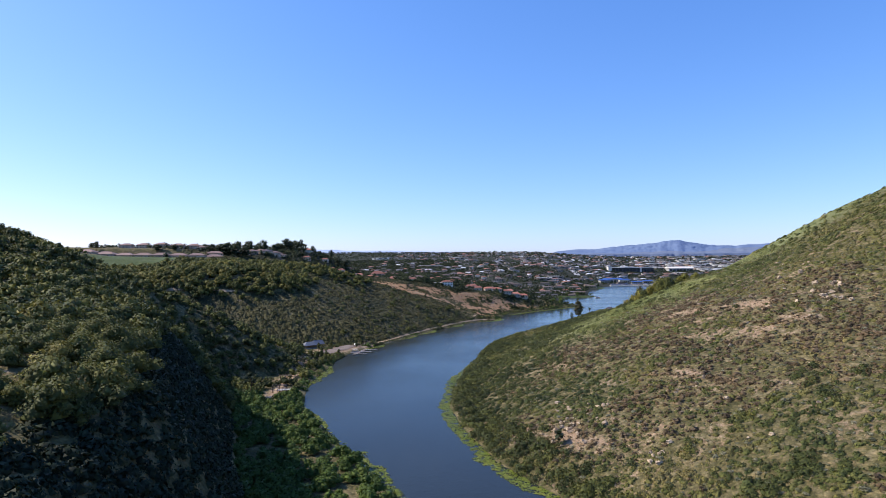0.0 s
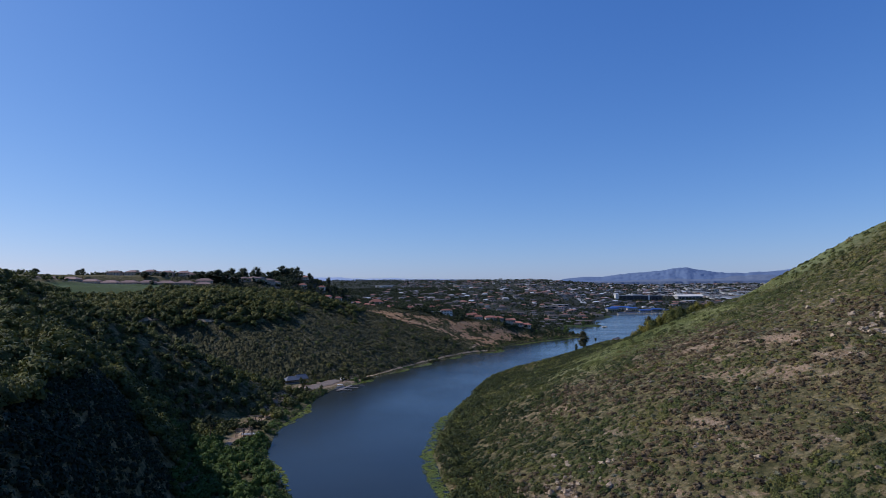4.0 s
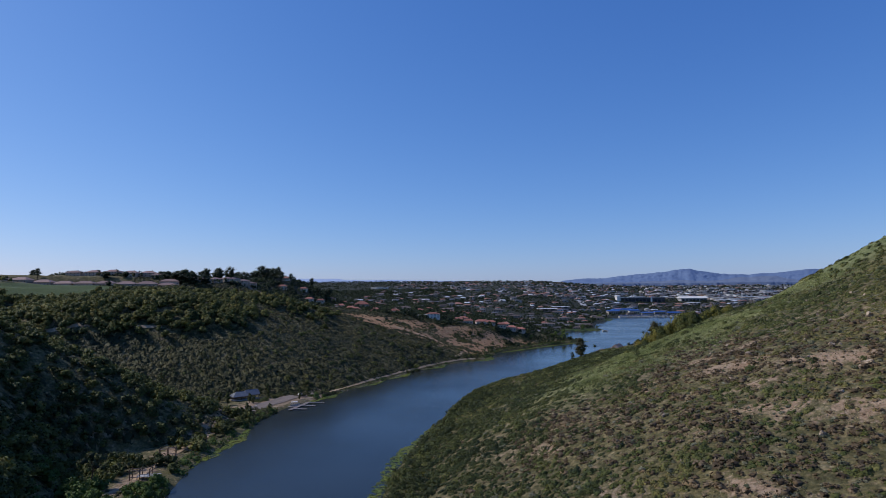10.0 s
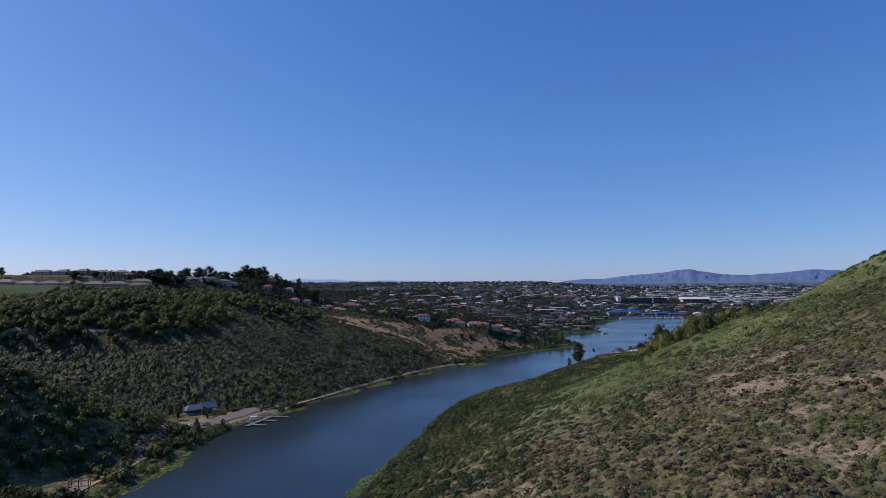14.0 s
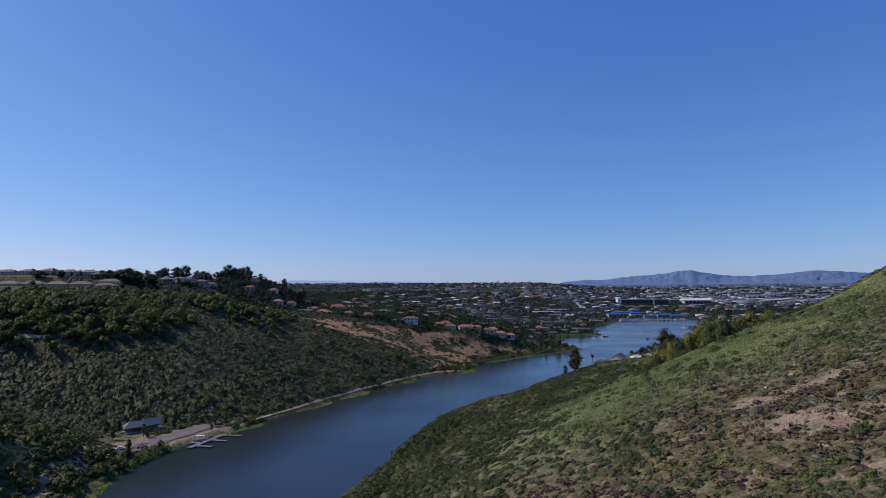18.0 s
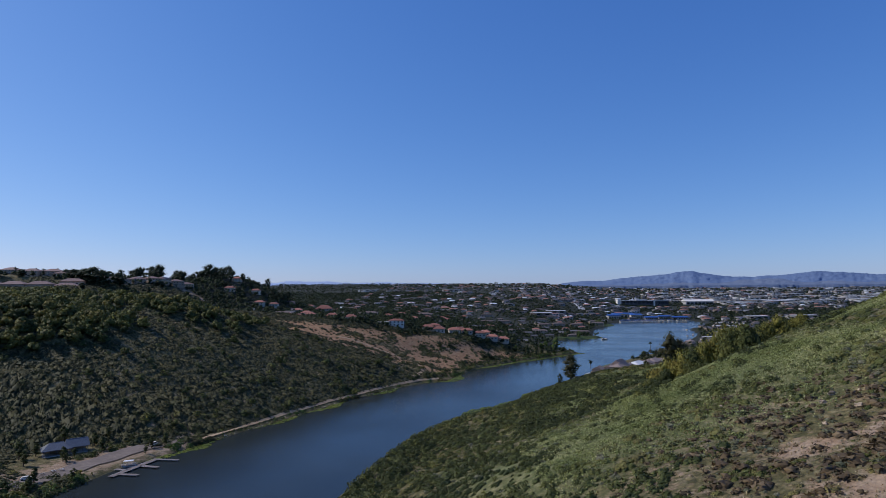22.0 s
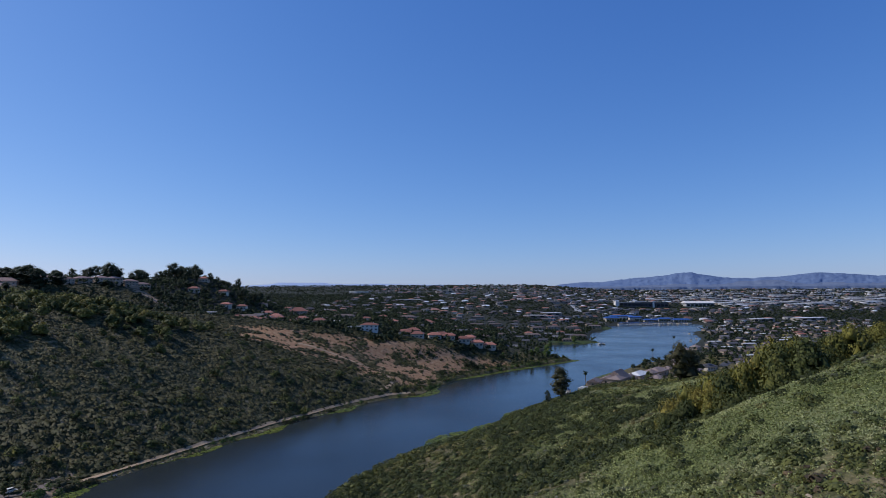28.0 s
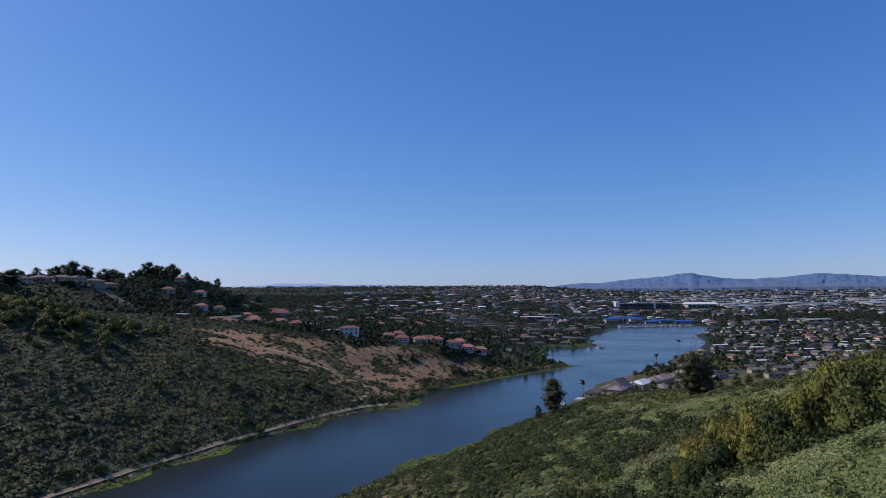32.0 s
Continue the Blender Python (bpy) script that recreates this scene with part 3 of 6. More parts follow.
def mound(r, lobes, around, leaves, size):
    """A low ragged shrub of radius about 1: uneven leafy lobes with loose sprays standing out of them."""
    out, way = [], []
    for k in range(lobes):
        a, q = r.uniform(0, 2 * np.pi), (0.0 if lobes == 1 else r.uniform(0.2, 0.55))
        c = np.array([q * math.cos(a), q * math.sin(a), 0])
        s = 1.0 if lobes == 1 else r.uniform(0.45, 0.75)
        P = []
        for ring, e in enumerate((-0.1, 0.7)):
            ang = np.linspace(0, 2 * np.pi, around, endpoint=False) + a + 0.5 * ring + r.normal(0, 0.2, around)
            rad = r.uniform(0.6, 0.98, around)
            P.append(np.stack([np.cos(ang) * math.cos(e) * rad, np.sin(ang) * math.cos(e) * rad, math.sin(e) * rad], -1))
        top = np.array([r.normal(0, 0.15), r.normal(0, 0.15), r.uniform(0.7, 1.0)])
        tri = []
        for i in range(around):
            j = (i + 1) % around
            tri += [[P[0][i], P[0][j], P[1][j]], [P[0][i], P[1][j], P[1][i]], [P[1][i], P[1][j], top]]
        tri = np.array(tri)
        face = tri / np.maximum(np.linalg.norm(tri, axis=2, keepdims=True), 1e-6) + 0.30 * r.normal(0, 1, (len(tri), 1, 3)) + [0, 0, 0.12]
        face = face / np.linalg.norm(face, axis=2, keepdims=True)
        loose, outward = leaf_cloud(r, leaves, size, 0)
        out += [tri * s + c, loose * s * [1.06, 1.06, 1.12] + c]
        way += [face, outward]
    return np.concatenate(out), np.concatenate(way)


def tree_cloud(r, blobs, leaves, size):
    """A broad uneven crown of several clumps, radius about 1, standing on z = 0."""
    out, way = [], []
    for k in range(blobs):
        a, q = r.uniform(0, 2 * np.pi), r.uniform(0.0, 0.68)
        c = np.array([q * math.cos(a), q * math.sin(a), r.uniform(0.25, 0.95) * (1.15 - 0.45 * q)])
        s = r.uniform(0.36, 0.58)
        tri, face = leaf_cloud(r, leaves, size / s)
        out.append(tri * [s, s, s * 0.85] + c)
        way.append(face)
    return np.concatenate(out), np.concatenate(way)


def scatter(name, label, category, mat, templates, pos, scale, tone, lean=None):
    """Many plants in one mesh of triangles. lean: the ground's slope under each plant, which it then hugs."""
    n = len(pos)
    pick = rng.integers(0, len(templates), n)
    ang = rng.uniform(0, 2 * np.pi, n)
    V, T, N = [], [], []
    for k, (tri, face) in enumerate(templates):
        sel = np.nonzero(pick == k)[0]
        if not len(sel):
            continue
        p, q = tri.reshape(-1, 3), face.reshape(-1, 3)
        ca, sa = np.cos(ang[sel])[:, None], np.sin(ang[sel])[:, None]
        sc = scale[sel]
        x = (p[None, :, 0] * ca - p[None, :, 1] * sa) * sc[:, 0:1] + pos[sel, 0:1]
        y = (p[None, :, 0] * sa + p[None, :, 1] * ca) * sc[:, 0:1] + pos[sel, 1:2]
        z = p[None, :, 2] * sc[:, 1:2] + pos[sel, 2:3]
        if lean is not None:
            z = z + lean[sel, 0:1] * (x - pos[sel, 0:1]) + lean[sel, 1:2] * (y - pos[sel, 1:2])
        V.append(np.stack([x, y, z], -1).reshape(-1, 3))
        N.append(np.stack([q[None, :, 0] * ca - q[None, :, 1] * sa, q[None, :, 0] * sa + q[None, :, 1] * ca, np.broadcast_to(q[None, :, 2], (len(sel), len(q)))], -1).reshape(-1, 3))
        T.append(np.repeat(tone[sel], len(p)))
    V, T, N = np.concatenate(V), np.concatenate(T), np.concatenate(N)
    ob = mesh_np(name, V, np.arange(len(V)).reshape(-1, 3), mat, attrs={"tone": np.clip(T, 0, 1)}, facing=N)
    return tagged(ob, label, category, kind="stuff")


def spots(x0, x1, y0, y1, per_m2, keep):
    """Random places in a rectangle, kept by a chance that depends on the place."""
    n = int((x1 - x0) * (y1 - y0) * per_m2)
    x, y = rng.uniform(x0, x1, n), rng.uniform(y0, y1, n)
    ok = rng.random(n) < keep(x, y)
    return x[ok], y[ok]


def sides(x, y):
    """Distance from the lake on the left bank and on the right bank; negative where it is the other bank or water."""
    xl = np.interp(y, [p[1] for p in SHORE_LEFT[:21]], [p[0] for p in SHORE_LEFT[:21]])
    xr = np.interp(y, [p[1] for p in SHORE_RIGHT], [p[0] for p in SHORE_RIGHT])
    lake = in_lake(x, y)
    dl = np.where((x < (xl + xr) / 2) & ~lake, line_distance(x, y, SHORE_LEFT), -1)
    dr = np.where((x >= (xl + xr) / 2) & ~lake, line_distance(x, y, SHORE_RIGHT), -1)
    return dl, dr


def plant(name, label, category, mat, templates, x, y, size, tall, tone, sink=0.1, hug=False):
    h = height(x, y)
    lean = np.clip(np.stack([height(x + 1.5, y) - h, height(x, y + 1.5) - h], -1) / 1.5, -0.9, 0.9) if hug else None
    scatter(name, label, category, mat, templates, np.stack([x, y, h - sink * size * tall], -1), np.stack([size, size * tall], -1), tone, lean)


r0 = np.random.default_rng(21)
SHRUBS = [leaf_cloud(r0, 26, 0.29) for _ in range(14)]
LOW_SHRUBS = [leaf_cloud(r0, 10, 0.42, 0.72) for _ in range(14)]
FINE_SHRUBS = [leaf_cloud(r0, 76, 0.185) for _ in range(10)]
LEAFY_TREES = [tree_cloud(r0, 9, 100, 0.06) for _ in range(6)]
NEAR_TREES = [tree_cloud(r0, 8, 34, 0.135) for _ in range(8)]
MOUNDS = [mound(r0, 3, 5, 21, 0.23) for _ in range(18)]
LOW_MOUNDS = [mound(r0, 1, 4, 12, 0.36) for _ in range(18)]
MATS = [mound(r0, 1, 4, 9, 0.32) for _ in range(18)]
ROUND_TREES = [tree_cloud(r0, 6, 22, 0.17) for _ in range(8)]
TREES = [tree_cloud(r0, 5, 19, 0.17) for _ in range(8)]
FAR_TREES = [tree_cloud(r0, 2, 10, 0.26) for _ in range(10)]
SPECKS = [tree_cloud(r0, 1, 7, 0.36) for _ in range(10)]

# the houses on the shelf above the bare hillside
SHELF = [(12, 822, 6), (26, 818, -4), (44, 830, 8), (60, 838, 0), (76, 846, 6), (92, 850, -6), (106, 858, 4), (52, 862, 12), (84, 872, -8), (20, 850, 3), (-80, 822, 0), (-112, 840, 5),
         (-150, 850, -5), (-176, 900, 4), (-150, 915, 6), (-205, 930, 0), (-118, 905, 8), (-240, 985, 0), (-225, 1005, 5), (-262, 1035, 0), (-290, 1000, 6), (-300, 1060, 3),
         (-165, 960, -4), (-190, 1010, 3)]
SHELF_WIDE = [(-24, 806), (-40, 806), (-118, 815), (-128, 803), (-205, 870), (-70, 845), (-160, 1060), (-232, 905)]


def open_view(x, y):
    """Gardens in front of the shelf houses keep only low plants."""
    o = np.ones(np.shape(x), bool)
    for h in SHELF + SHELF_WIDE:
        o &= ~((np.abs(x - h[0]) < 14) & (y > h[1] - 32) & (y < h[1] + 9))
    return o


# things that keep plants away
CLEAR = [(-138, 396, 34, 26), (-112, 395, 12, 22), (-158, 262, 16, 10), (-140, 222, 11, 17), (-144, 255, 9, 9)]


def cleared(x, y):
    c = np.zeros(np.shape(x), bool)
    for cx, cy, rx, ry in CLEAR:
        c |= ((x - cx) / rx) ** 2 + ((y - cy) / ry) ** 2 < 1
    return c


# right hill: chaparral, sparse on bare soil, greener towards the far end
def keep_right(x, y):
    dl, dr = sides(x, y)
    return (dr > 3) * (1 - 0.78 * bareness(x, y)) * (1 - smooth01(560, 640, y)) * (1 - 0.9 * meadow(x, y)) * (height(x, y) < 150)


x, y = spots(-40, 330, -60, 640, 0.30, lambda x, y: keep_right(x, y) * np.where((y < 400) & (x < 200), 1.0, 0.6))
bare_here, dry_here = bareness(x, y), dryness(x, y)
green = smooth01(200, 320, y - 0.2 * (x - 60))
size = np.clip(rng.gamma(3, 0.3, len(x)) * (0.6 + 0.9 * rough_noise(x, y, 22, 60)) + 0.35, 0.4, 2.4) * (1 - 0.3 * bare_here)
pick = rng.random(len(x))
dry = pick < 0.85 * dry_here
sage = ~dry & (pick > 0.92 - 0.14 * (rough_noise(x, y, 24, 61) > 0.5) - 0.12 * (1 - smooth01(140, 210, y)) * smooth01(40, 70, x))
close = (y < 400) & (x < 200)
lush = ~dry & ~sage
tone = 0.5 * rng.beta(2, 2, len(x)) + 1.1 * (rough_noise(x, y, 26, 65) - 0.5) + 0.36 - 0.04 * (1 - green)
tone = tone + 0.3 * smooth01(70, 105, x) * (1 - smooth01(185, 230, y)) - 0.34 * (1 - smooth01(42, 78, x)) * smooth01(120, 170, y) * (1 - smooth01(270, 330, y))
plant("chaparral_shrubs", "rounded yellow-green and dark green chaparral shrubs on the hillside", "shrub", M_MOUND, MOUNDS, x[close & lush], y[close & lush], size[close & lush] * 1.1, 0.72, tone[close & lush], hug=True)
plant("upper_chaparral_shrubs", "green chaparral shrubs on the farther hillside", "shrub", M_MOUND, LOW_MOUNDS, x[~close & ~dry], y[~close & ~dry], size[~close & ~dry] * 1.1, 0.66, tone[~close & ~dry], hug=True)
plant("silver_shrubs", "pale silver-grey sage and buckwheat shrubs among the green ones", "shrub", M_SAGE, MOUNDS, x[close & sage], y[close & sage], 0.85 * size[close & sage], 0.62, rng.beta(1.6, 2.4, (close & sage).sum()))
plant("dry_shrubs", "dry brown and purplish shrubs round the bare soil", "shrub", M_DRY, LOW_MOUNDS, x[dry], y[dry], 0.9 * size[dry], 0.7, rng.beta(2, 2.2, dry.sum()))
x, y = spots(-20, 210, -20, 300, 1.1, lambda x, y: (sides(x, y)[1] > 4) * np.clip(1.3 * bareness(x, y) - 0.12, 0, 0.8))
straw = [(t * [0.6, 0.6, 1.3], f) for t, f in (leaf_cloud(r0, 9, 0.42, 0) for _ in range(6))]
plant("straw_tufts", "pale straw-coloured grass tufts on the bare soil", "grass", M_STRAW, straw, x, y, rng.uniform(0.25, 0.6, len(x)), 0.7, rng.random(len(x)))

# darker, larger bushes on the right hill
x, y = spots(-40, 330, -60, 640, 0.026, lambda x, y: (sides(x, y)[1] > 5) * np.where((x < 78) & (y > 130), 1.0, 0.65) * (rough_noise(x, y, 45, 64) > 0.5 - 0.08 * ((x < 66) & (y > 130))) * (1 - 0.7 * bareness(x, y)) * (1 - 0.6 * ((x > 80) & (y < 200))))
plant("dark_bushes", "rounded dark green bushes scattered over the hillside", "bush", M_TREE, FINE_SHRUBS, x, y, rng.uniform(1.0, 2.4, len(x)), 0.8,
      0.15 + 0.7 * rng.beta(2, 3, len(x)))

# a dark belt of bushes on the lower flank towards the far end
x, y = spots(-30, 170, 150, 600, 0.055, lambda x, y: (sides(x, y)[1] > 8) * smooth01(170, 250, y) * (1 - smooth01(14, 30, height(x, y) + 16 * (rough_noise(x, y, 22, 68) - 0.5))) * (rough_noise(x, y, 16, 69) > 0.42)
             * (1 - hump(x, y, 70, 508, 34, 30, 0.9)))
plant("lower_flank_bushes", "dark green rounded bushes on the lower flank of the hill", "bush", M_TREE, FINE_SHRUBS, x, y, rng.uniform(1.2, 2.7, len(x)), 0.9, 0.05 + 0.6 * rng.beta(2, 3, len(x)))
# tight clusters of large dark bushes
CLUMPS = [(93, 76, 5, 14), (90, 55, 5, 12), (107, 62, 4, 9), (58, 28, 6, 14), (73, 238, 2, 4), (72, 215, 4, 9)]
x = np.concatenate([rng.normal(cx, r, n) for cx, cy, r, n in CLUMPS])
y = np.concatenate([rng.normal(cy, r, n) for cx, cy, r, n in CLUMPS])
plant("dark_bush_clumps", "spreading dark grey-green bushes in tight clusters", "bush", M_TREE, FINE_SHRUBS, x, y, rng.uniform(1.4, 2.8, len(x)), 0.85, 0.1 + 0.5 * rng.beta(2, 3, len(x)))

# bushes and willows along both waterlines
x, y = spots(-45, 140, 20, 620, 0.10, lambda x, y: (sides(x, y)[1] > 1) * (0.12 + 0.88 * (sides(x, y)[1] < 13 + 10 * value_noise(x, y, 40, 66))) * (sides(x, y)[1] < 20 + 26 * value_noise(x, y, 24, 67)))
plant("right_bank_bushes", "dense green bushes along the water's edge", "bush", M_TREE, FINE_SHRUBS, x, y, rng.uniform(1.4, 3.3, len(x)) * (1 - hump(x, y, 70, 508, 34, 30, 0.62)), 0.95, rng.beta(2, 4, len(x)))
x, y = spots(-260, 215, -60, 900, 0.06, lambda x, y: (sides(x, y)[0] > 0.6) * (sides(x, y)[0] < np.where(y > 430, 3.6, 9)) * ~cleared(x, y)
             * np.where(y > 430, 3.0 * (value_noise(x, y, 18, 68) > 0.5), 1.0))
plant("left_bank_bushes", "green willows and bushes along the water's edge", "bush", M_BRIGHT, FINE_SHRUBS, x, y, rng.uniform(1.0, 2.6, len(x)), 0.95,
      rng.beta(2, 4, len(x)))


x, y = spots(-130, 40, 425, 650, 0.35, lambda x, y: (sides(x, y)[0] > 0.5) * (sides(x, y)[0] < 2.8) * (value_noise(x, y, 16, 67) > 0.55))
plant("trailside_bushes", "low dark rounded bushes between footpath and water", "bush", M_OLIVE, FINE_SHRUBS, x, y, rng.uniform(1.0, 2.2, len(x)), 0.9, rng.beta(2, 3, len(x)))
x, y = spots(-150, -85, 340, 436, 0.22, lambda x, y: (sides(x, y)[0] > 0.8) * (sides(x, y)[0] < 5) * (np.abs(y - 384) > 14) * (value_noise(x, y, 9, 71) > 0.48))
x2, y2 = spots(-160, -95, 392, 446, 0.16, lambda x, y: (np.abs(line_distance(x, y, [(-143, 352), (-137, 375), (-131, 396), (-120, 421), (-108, 432)]) - 13.5) < 4) * (sides(x, y)[0] > 12))
x, y = np.concatenate([x, x2]), np.concatenate([y, y2])
plant("pad_bushes", "dark rounded bushes round the gravel pad", "bush", M_TREE, FINE_SHRUBS, x, y, rng.uniform(0.9, 2.2, len(x)), 0.95, 0.7 * rng.beta(2, 3, len(x)))
# brush along the foot of the bare hillside and in its gully
x, y = spots(20, 205, 660, 890, 0.07, lambda x, y: (sides(x, y)[0] > 1) * (sides(x, y)[0] < 13 + 8 * value_noise(x, y, 25, 69)))
plant("spit_bushes", "dense dark bushes along the low shore", "bush", M_TREE, FINE_SHRUBS, x, y, rng.uniform(1.1, 2.6, len(x)), 0.9, rng.beta(2, 3, len(x)))
x = np.concatenate([rng.normal(cx, 6, 22) for cx in (14, 24, 32, 38, 46, -30, -58, 70)])
y = np.concatenate([rng.normal(cy, 7, 22) for cy in (748, 758, 768, 776, 785, 745, 722, 790)])
x2, y2 = spots(-110, 190, 655, 860, 0.012, lambda x, y: (bareness(x, y) > 0.3) * (sides(x, y)[0] > 4))
x3, y3 = spots(-200, 190, 740, 870, 0.10, lambda x, y: (bareness(x, y) < 0.3) * (sides(x, y)[0] > 10) * (rough_noise(x, y, 20, 77) > 0.42))
plant("shelf_brush", "low dark green shrubs below the shelf houses", "shrub", M_TREE, LOW_SHRUBS, x3, y3, rng.uniform(0.8, 1.8, len(x3)), 0.7, 0.7 * rng.beta(2, 3, len(x3)))
plant("bare_slope_shrubs", "scattered dark shrubs dotting the bare hillside", "shrub", M_OLIVE, FINE_SHRUBS, x2, y2, rng.uniform(0.5, 1.5, len(x2)), 0.8, rng.beta(2, 3, len(x2)))
plant("gully_bushes", "dark bushes in a gully of the bare hillside", "bush", M_TREE, FINE_SHRUBS, x, y, rng.uniform(0.9, 2.3, len(x)), 0.9, rng.beta(2, 4, len(x)))


# left side: oak and sumac woods on the near spur, in the ravine and under the brow
def wood_left(x, y):
    dl, dr = sides(x, y)
    ground_h = height(x, y)
    near = 1 - smooth01(165, 260, y)
    ravine = smooth01(160, 230, y) * (1 - smooth01(330, 395, y - 0.18 * (x + 130)))
    brow = smooth01(47, 53, ground_h + 8 * (value_noise(x, y, 40, 74) - 0.5)) * smooth01(380, 420, y) * (1 - smooth01(585, 610, y + 0.5 * (x + 330))) * (1 - 0.9 * smooth01(-195, -168, x))
    brow = np.maximum(brow, 0.5 * smooth01(50, 56, ground_h) * smooth01(540, 580, y) * (1 - smooth01(650, 700, y)) * (x > -330))
    brow = np.maximum(brow, (x < -480) * smooth01(500, 540, y) * (1 - smooth01(600, 640, y)))
    patch = 0.025 * (rough_noise(x, y, 55, 76) > 0.58)
    return (dl > 4) * ~cleared(x, y) * np.clip(near * 1.0 + ravine * 0.85 + brow * 1.0 + patch, 0, 1) * (1 - smooth01(0.45, 0.9, bareness(x, y))) * (lawn_slope(x, y) < 0.2) * (y < 690)


# left side: sage scrub on the open slopes
def keep_left(x, y):
    dl, dr = sides(x, y)
    far_bare = bareness(x, y) * (y > 640)
    return (dl > 6) * ~cleared(x, y) * (lawn_slope(x, y) < 0.35) * (1 - 0.93 * far_bare) * (1 - smooth01(860, 900, y))


x, y = spots(-430, 120, 120, 900, 0.25, lambda x, y: keep_left(x, y) * (1 - 0.7 * (wood_left(x, y) > 0.75)))
size = np.minimum(rng.gamma(3, 0.22, len(x)), 1.5) * (1 + 0.6 * (rough_noise(x, y, 38, 70) > 0.55)) + 0.45
tone = 0.6 * rng.beta(2, 2, len(x)) + 0.6 * (rough_noise(x, y, 46, 72) - 0.3)
plant("sage_scrub", "olive and dark green sage scrub covering the slope", "shrub", M_SCRUB, MATS, x, y, size * 1.35, 0.5, tone, hug=True)
x, y = spots(-330, 60, 200, 700, 0.020, lambda x, y: (sides(x, y)[0] > 6) * ~cleared(x, y) * (1 - bareness(x, y)) * np.clip((rough_noise(x, y, 40, 73) > 0.5) * 0.7 + 1.5 * (sides(x, y)[0] < 45), 0, 1))
plant("slope_bushes", "large dark rounded bushes along the foot of the slope", "bush", M_TREE, FINE_SHRUBS, x, y, rng.uniform(1.4, 3.8, len(x)), 0.8, rng.beta(2, 3, len(x)))


x, y = spots(-460, 60, -150, 800, 0.040, wood_left)
size = rng.uniform(2.2, 5.0, len(x)) * (1 + 0.25 * (y < 215) + 0.45 * (y > 400) * (height(x, y) > 46))
tone = 0.8 * rng.beta(2, 2.4, len(x)) + 0.35 * (rough_noise(x, y, 50, 78) - 0.45)
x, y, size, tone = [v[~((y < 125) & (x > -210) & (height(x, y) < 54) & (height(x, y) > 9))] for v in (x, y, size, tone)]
front = (y < 25) & (x > -150)
plant("front_woodland", "leafy yellow-green oak and sumac crowns on the near spur", "woodland", M_TREE, LEAFY_TREES, x[front], y[front], size[front] * 0.9, 1.0, tone[front] + 0.18, 0.15)
near = (y < 215) & (x > -215) & ~front
foot = near & (height(x, y) < 10)
near &= ~foot
plant("shore_thicket", "bright green sumac and willow thicket on the flat shore", "woodland", M_BRIGHT, NEAR_TREES, x[foot], y[foot], size[foot] * 0.75, 1.0, 0.7 * tone[foot] + 0.05, 0.1)
rest = ~(near | foot | front)
brow = rest & (y > 385) & (height(x, y) > 40)
rest &= ~brow
plant("brow_woodland", "rounded olive-green oak crowns packed below the brow", "woodland", M_TREE, ROUND_TREES, x[brow], y[brow], np.clip(size[brow] * 0.85, 2.6, 5.0), 1.15, tone[brow] + 0.24, 0.05)
plant("spur_woodland", "leafy yellow-green oak and sumac crowns closing over the near spur", "woodland", M_TREE, NEAR_TREES, x[near], y[near], size[near], 1.0, tone[near] + 0.14, 0.15)
plant("woodland", "dense dark green oak and sumac woodland on the valley side", "woodland", M_TREE, TREES, x[rest], y[rest], size[rest], 1.05, tone[rest] + 0.08, 0.05)
# brush on the steep flank; its deep shade is put into the leaf colour
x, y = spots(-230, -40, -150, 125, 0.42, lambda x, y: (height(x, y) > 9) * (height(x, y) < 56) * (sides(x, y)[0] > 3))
plant("shaded_flank_brush", "low brush clinging to the steep flank of the spur, coloured dark for shade", "shrub", M_DARK, SHRUBS, x, y, rng.uniform(1.0, 2.0, len(x)), 0.9, 0.8 * rng.beta(2, 3, len(x)))

# woods on the right hill's brow, golden green at the far end
def on_brow(x, y):
    """Distance across the hedge of tall bushes that runs along the brow."""
    return y - np.interp(x, [104, 121, 142, 154, 179, 234], [356, 358, 343, 341, 348, 368])


x, y = spots(116, 178, 320, 390, 0.11, lambda x, y: np.abs(on_brow(x, y)) < 5 + 3 * (x > 114) - 4 * (x > 150))
gold = (rng.random(len(x)) < np.where(x < 150, 0.55, 0.6)) & (on_brow(x, y) > -6)
size = rng.uniform(3.0, 5.2, len(x)) * np.interp(x, [114, 121, 130, 145, 158, 178], [0.6, 1.0, 1.15, 1.2, 1.05, 0.7])
plant("brow_bushes", "tall yellow-green bushes along the brow of the hill", "bush", M_GOLD, LEAFY_TREES, x[gold], y[gold], size[gold], np.interp(x[gold], [110, 122, 150, 176], [1.4, 1.8, 1.95, 1.4]),
      0.26 + 0.5 * rng.beta(2, 3, gold.sum()) + 0.5 * (rough_noise(x[gold], y[gold], 14, 81) - 0.3), 0.05)
plant("brow_thicket", "tall mid-green thicket along the brow of the hill", "bush", M_TREE, LEAFY_TREES, x[~gold], y[~gold], size[~gold], np.interp(x[~gold], [110, 122, 150, 176], [1.2, 1.5, 1.65, 1.3]), 0.2 + 0.65 * rng.beta(2, 3, (~gold).sum()), 0.05)
x, y = spots(100, 190, 310, 390, 0.16, lambda x, y: (on_brow(x, y) > -15) * (on_brow(x, y) < -5) * (rough_noise(x, y, 12, 87) > 0.4))
plant("hedge_foot_bushes", "dark green rounded bushes in front of the tall brow bushes", "bush", M_TREE, FINE_SHRUBS, x, y, rng.uniform(1.4, 3.0, len(x)), 1.0, 0.7 * rng.beta(2, 3, len(x)))
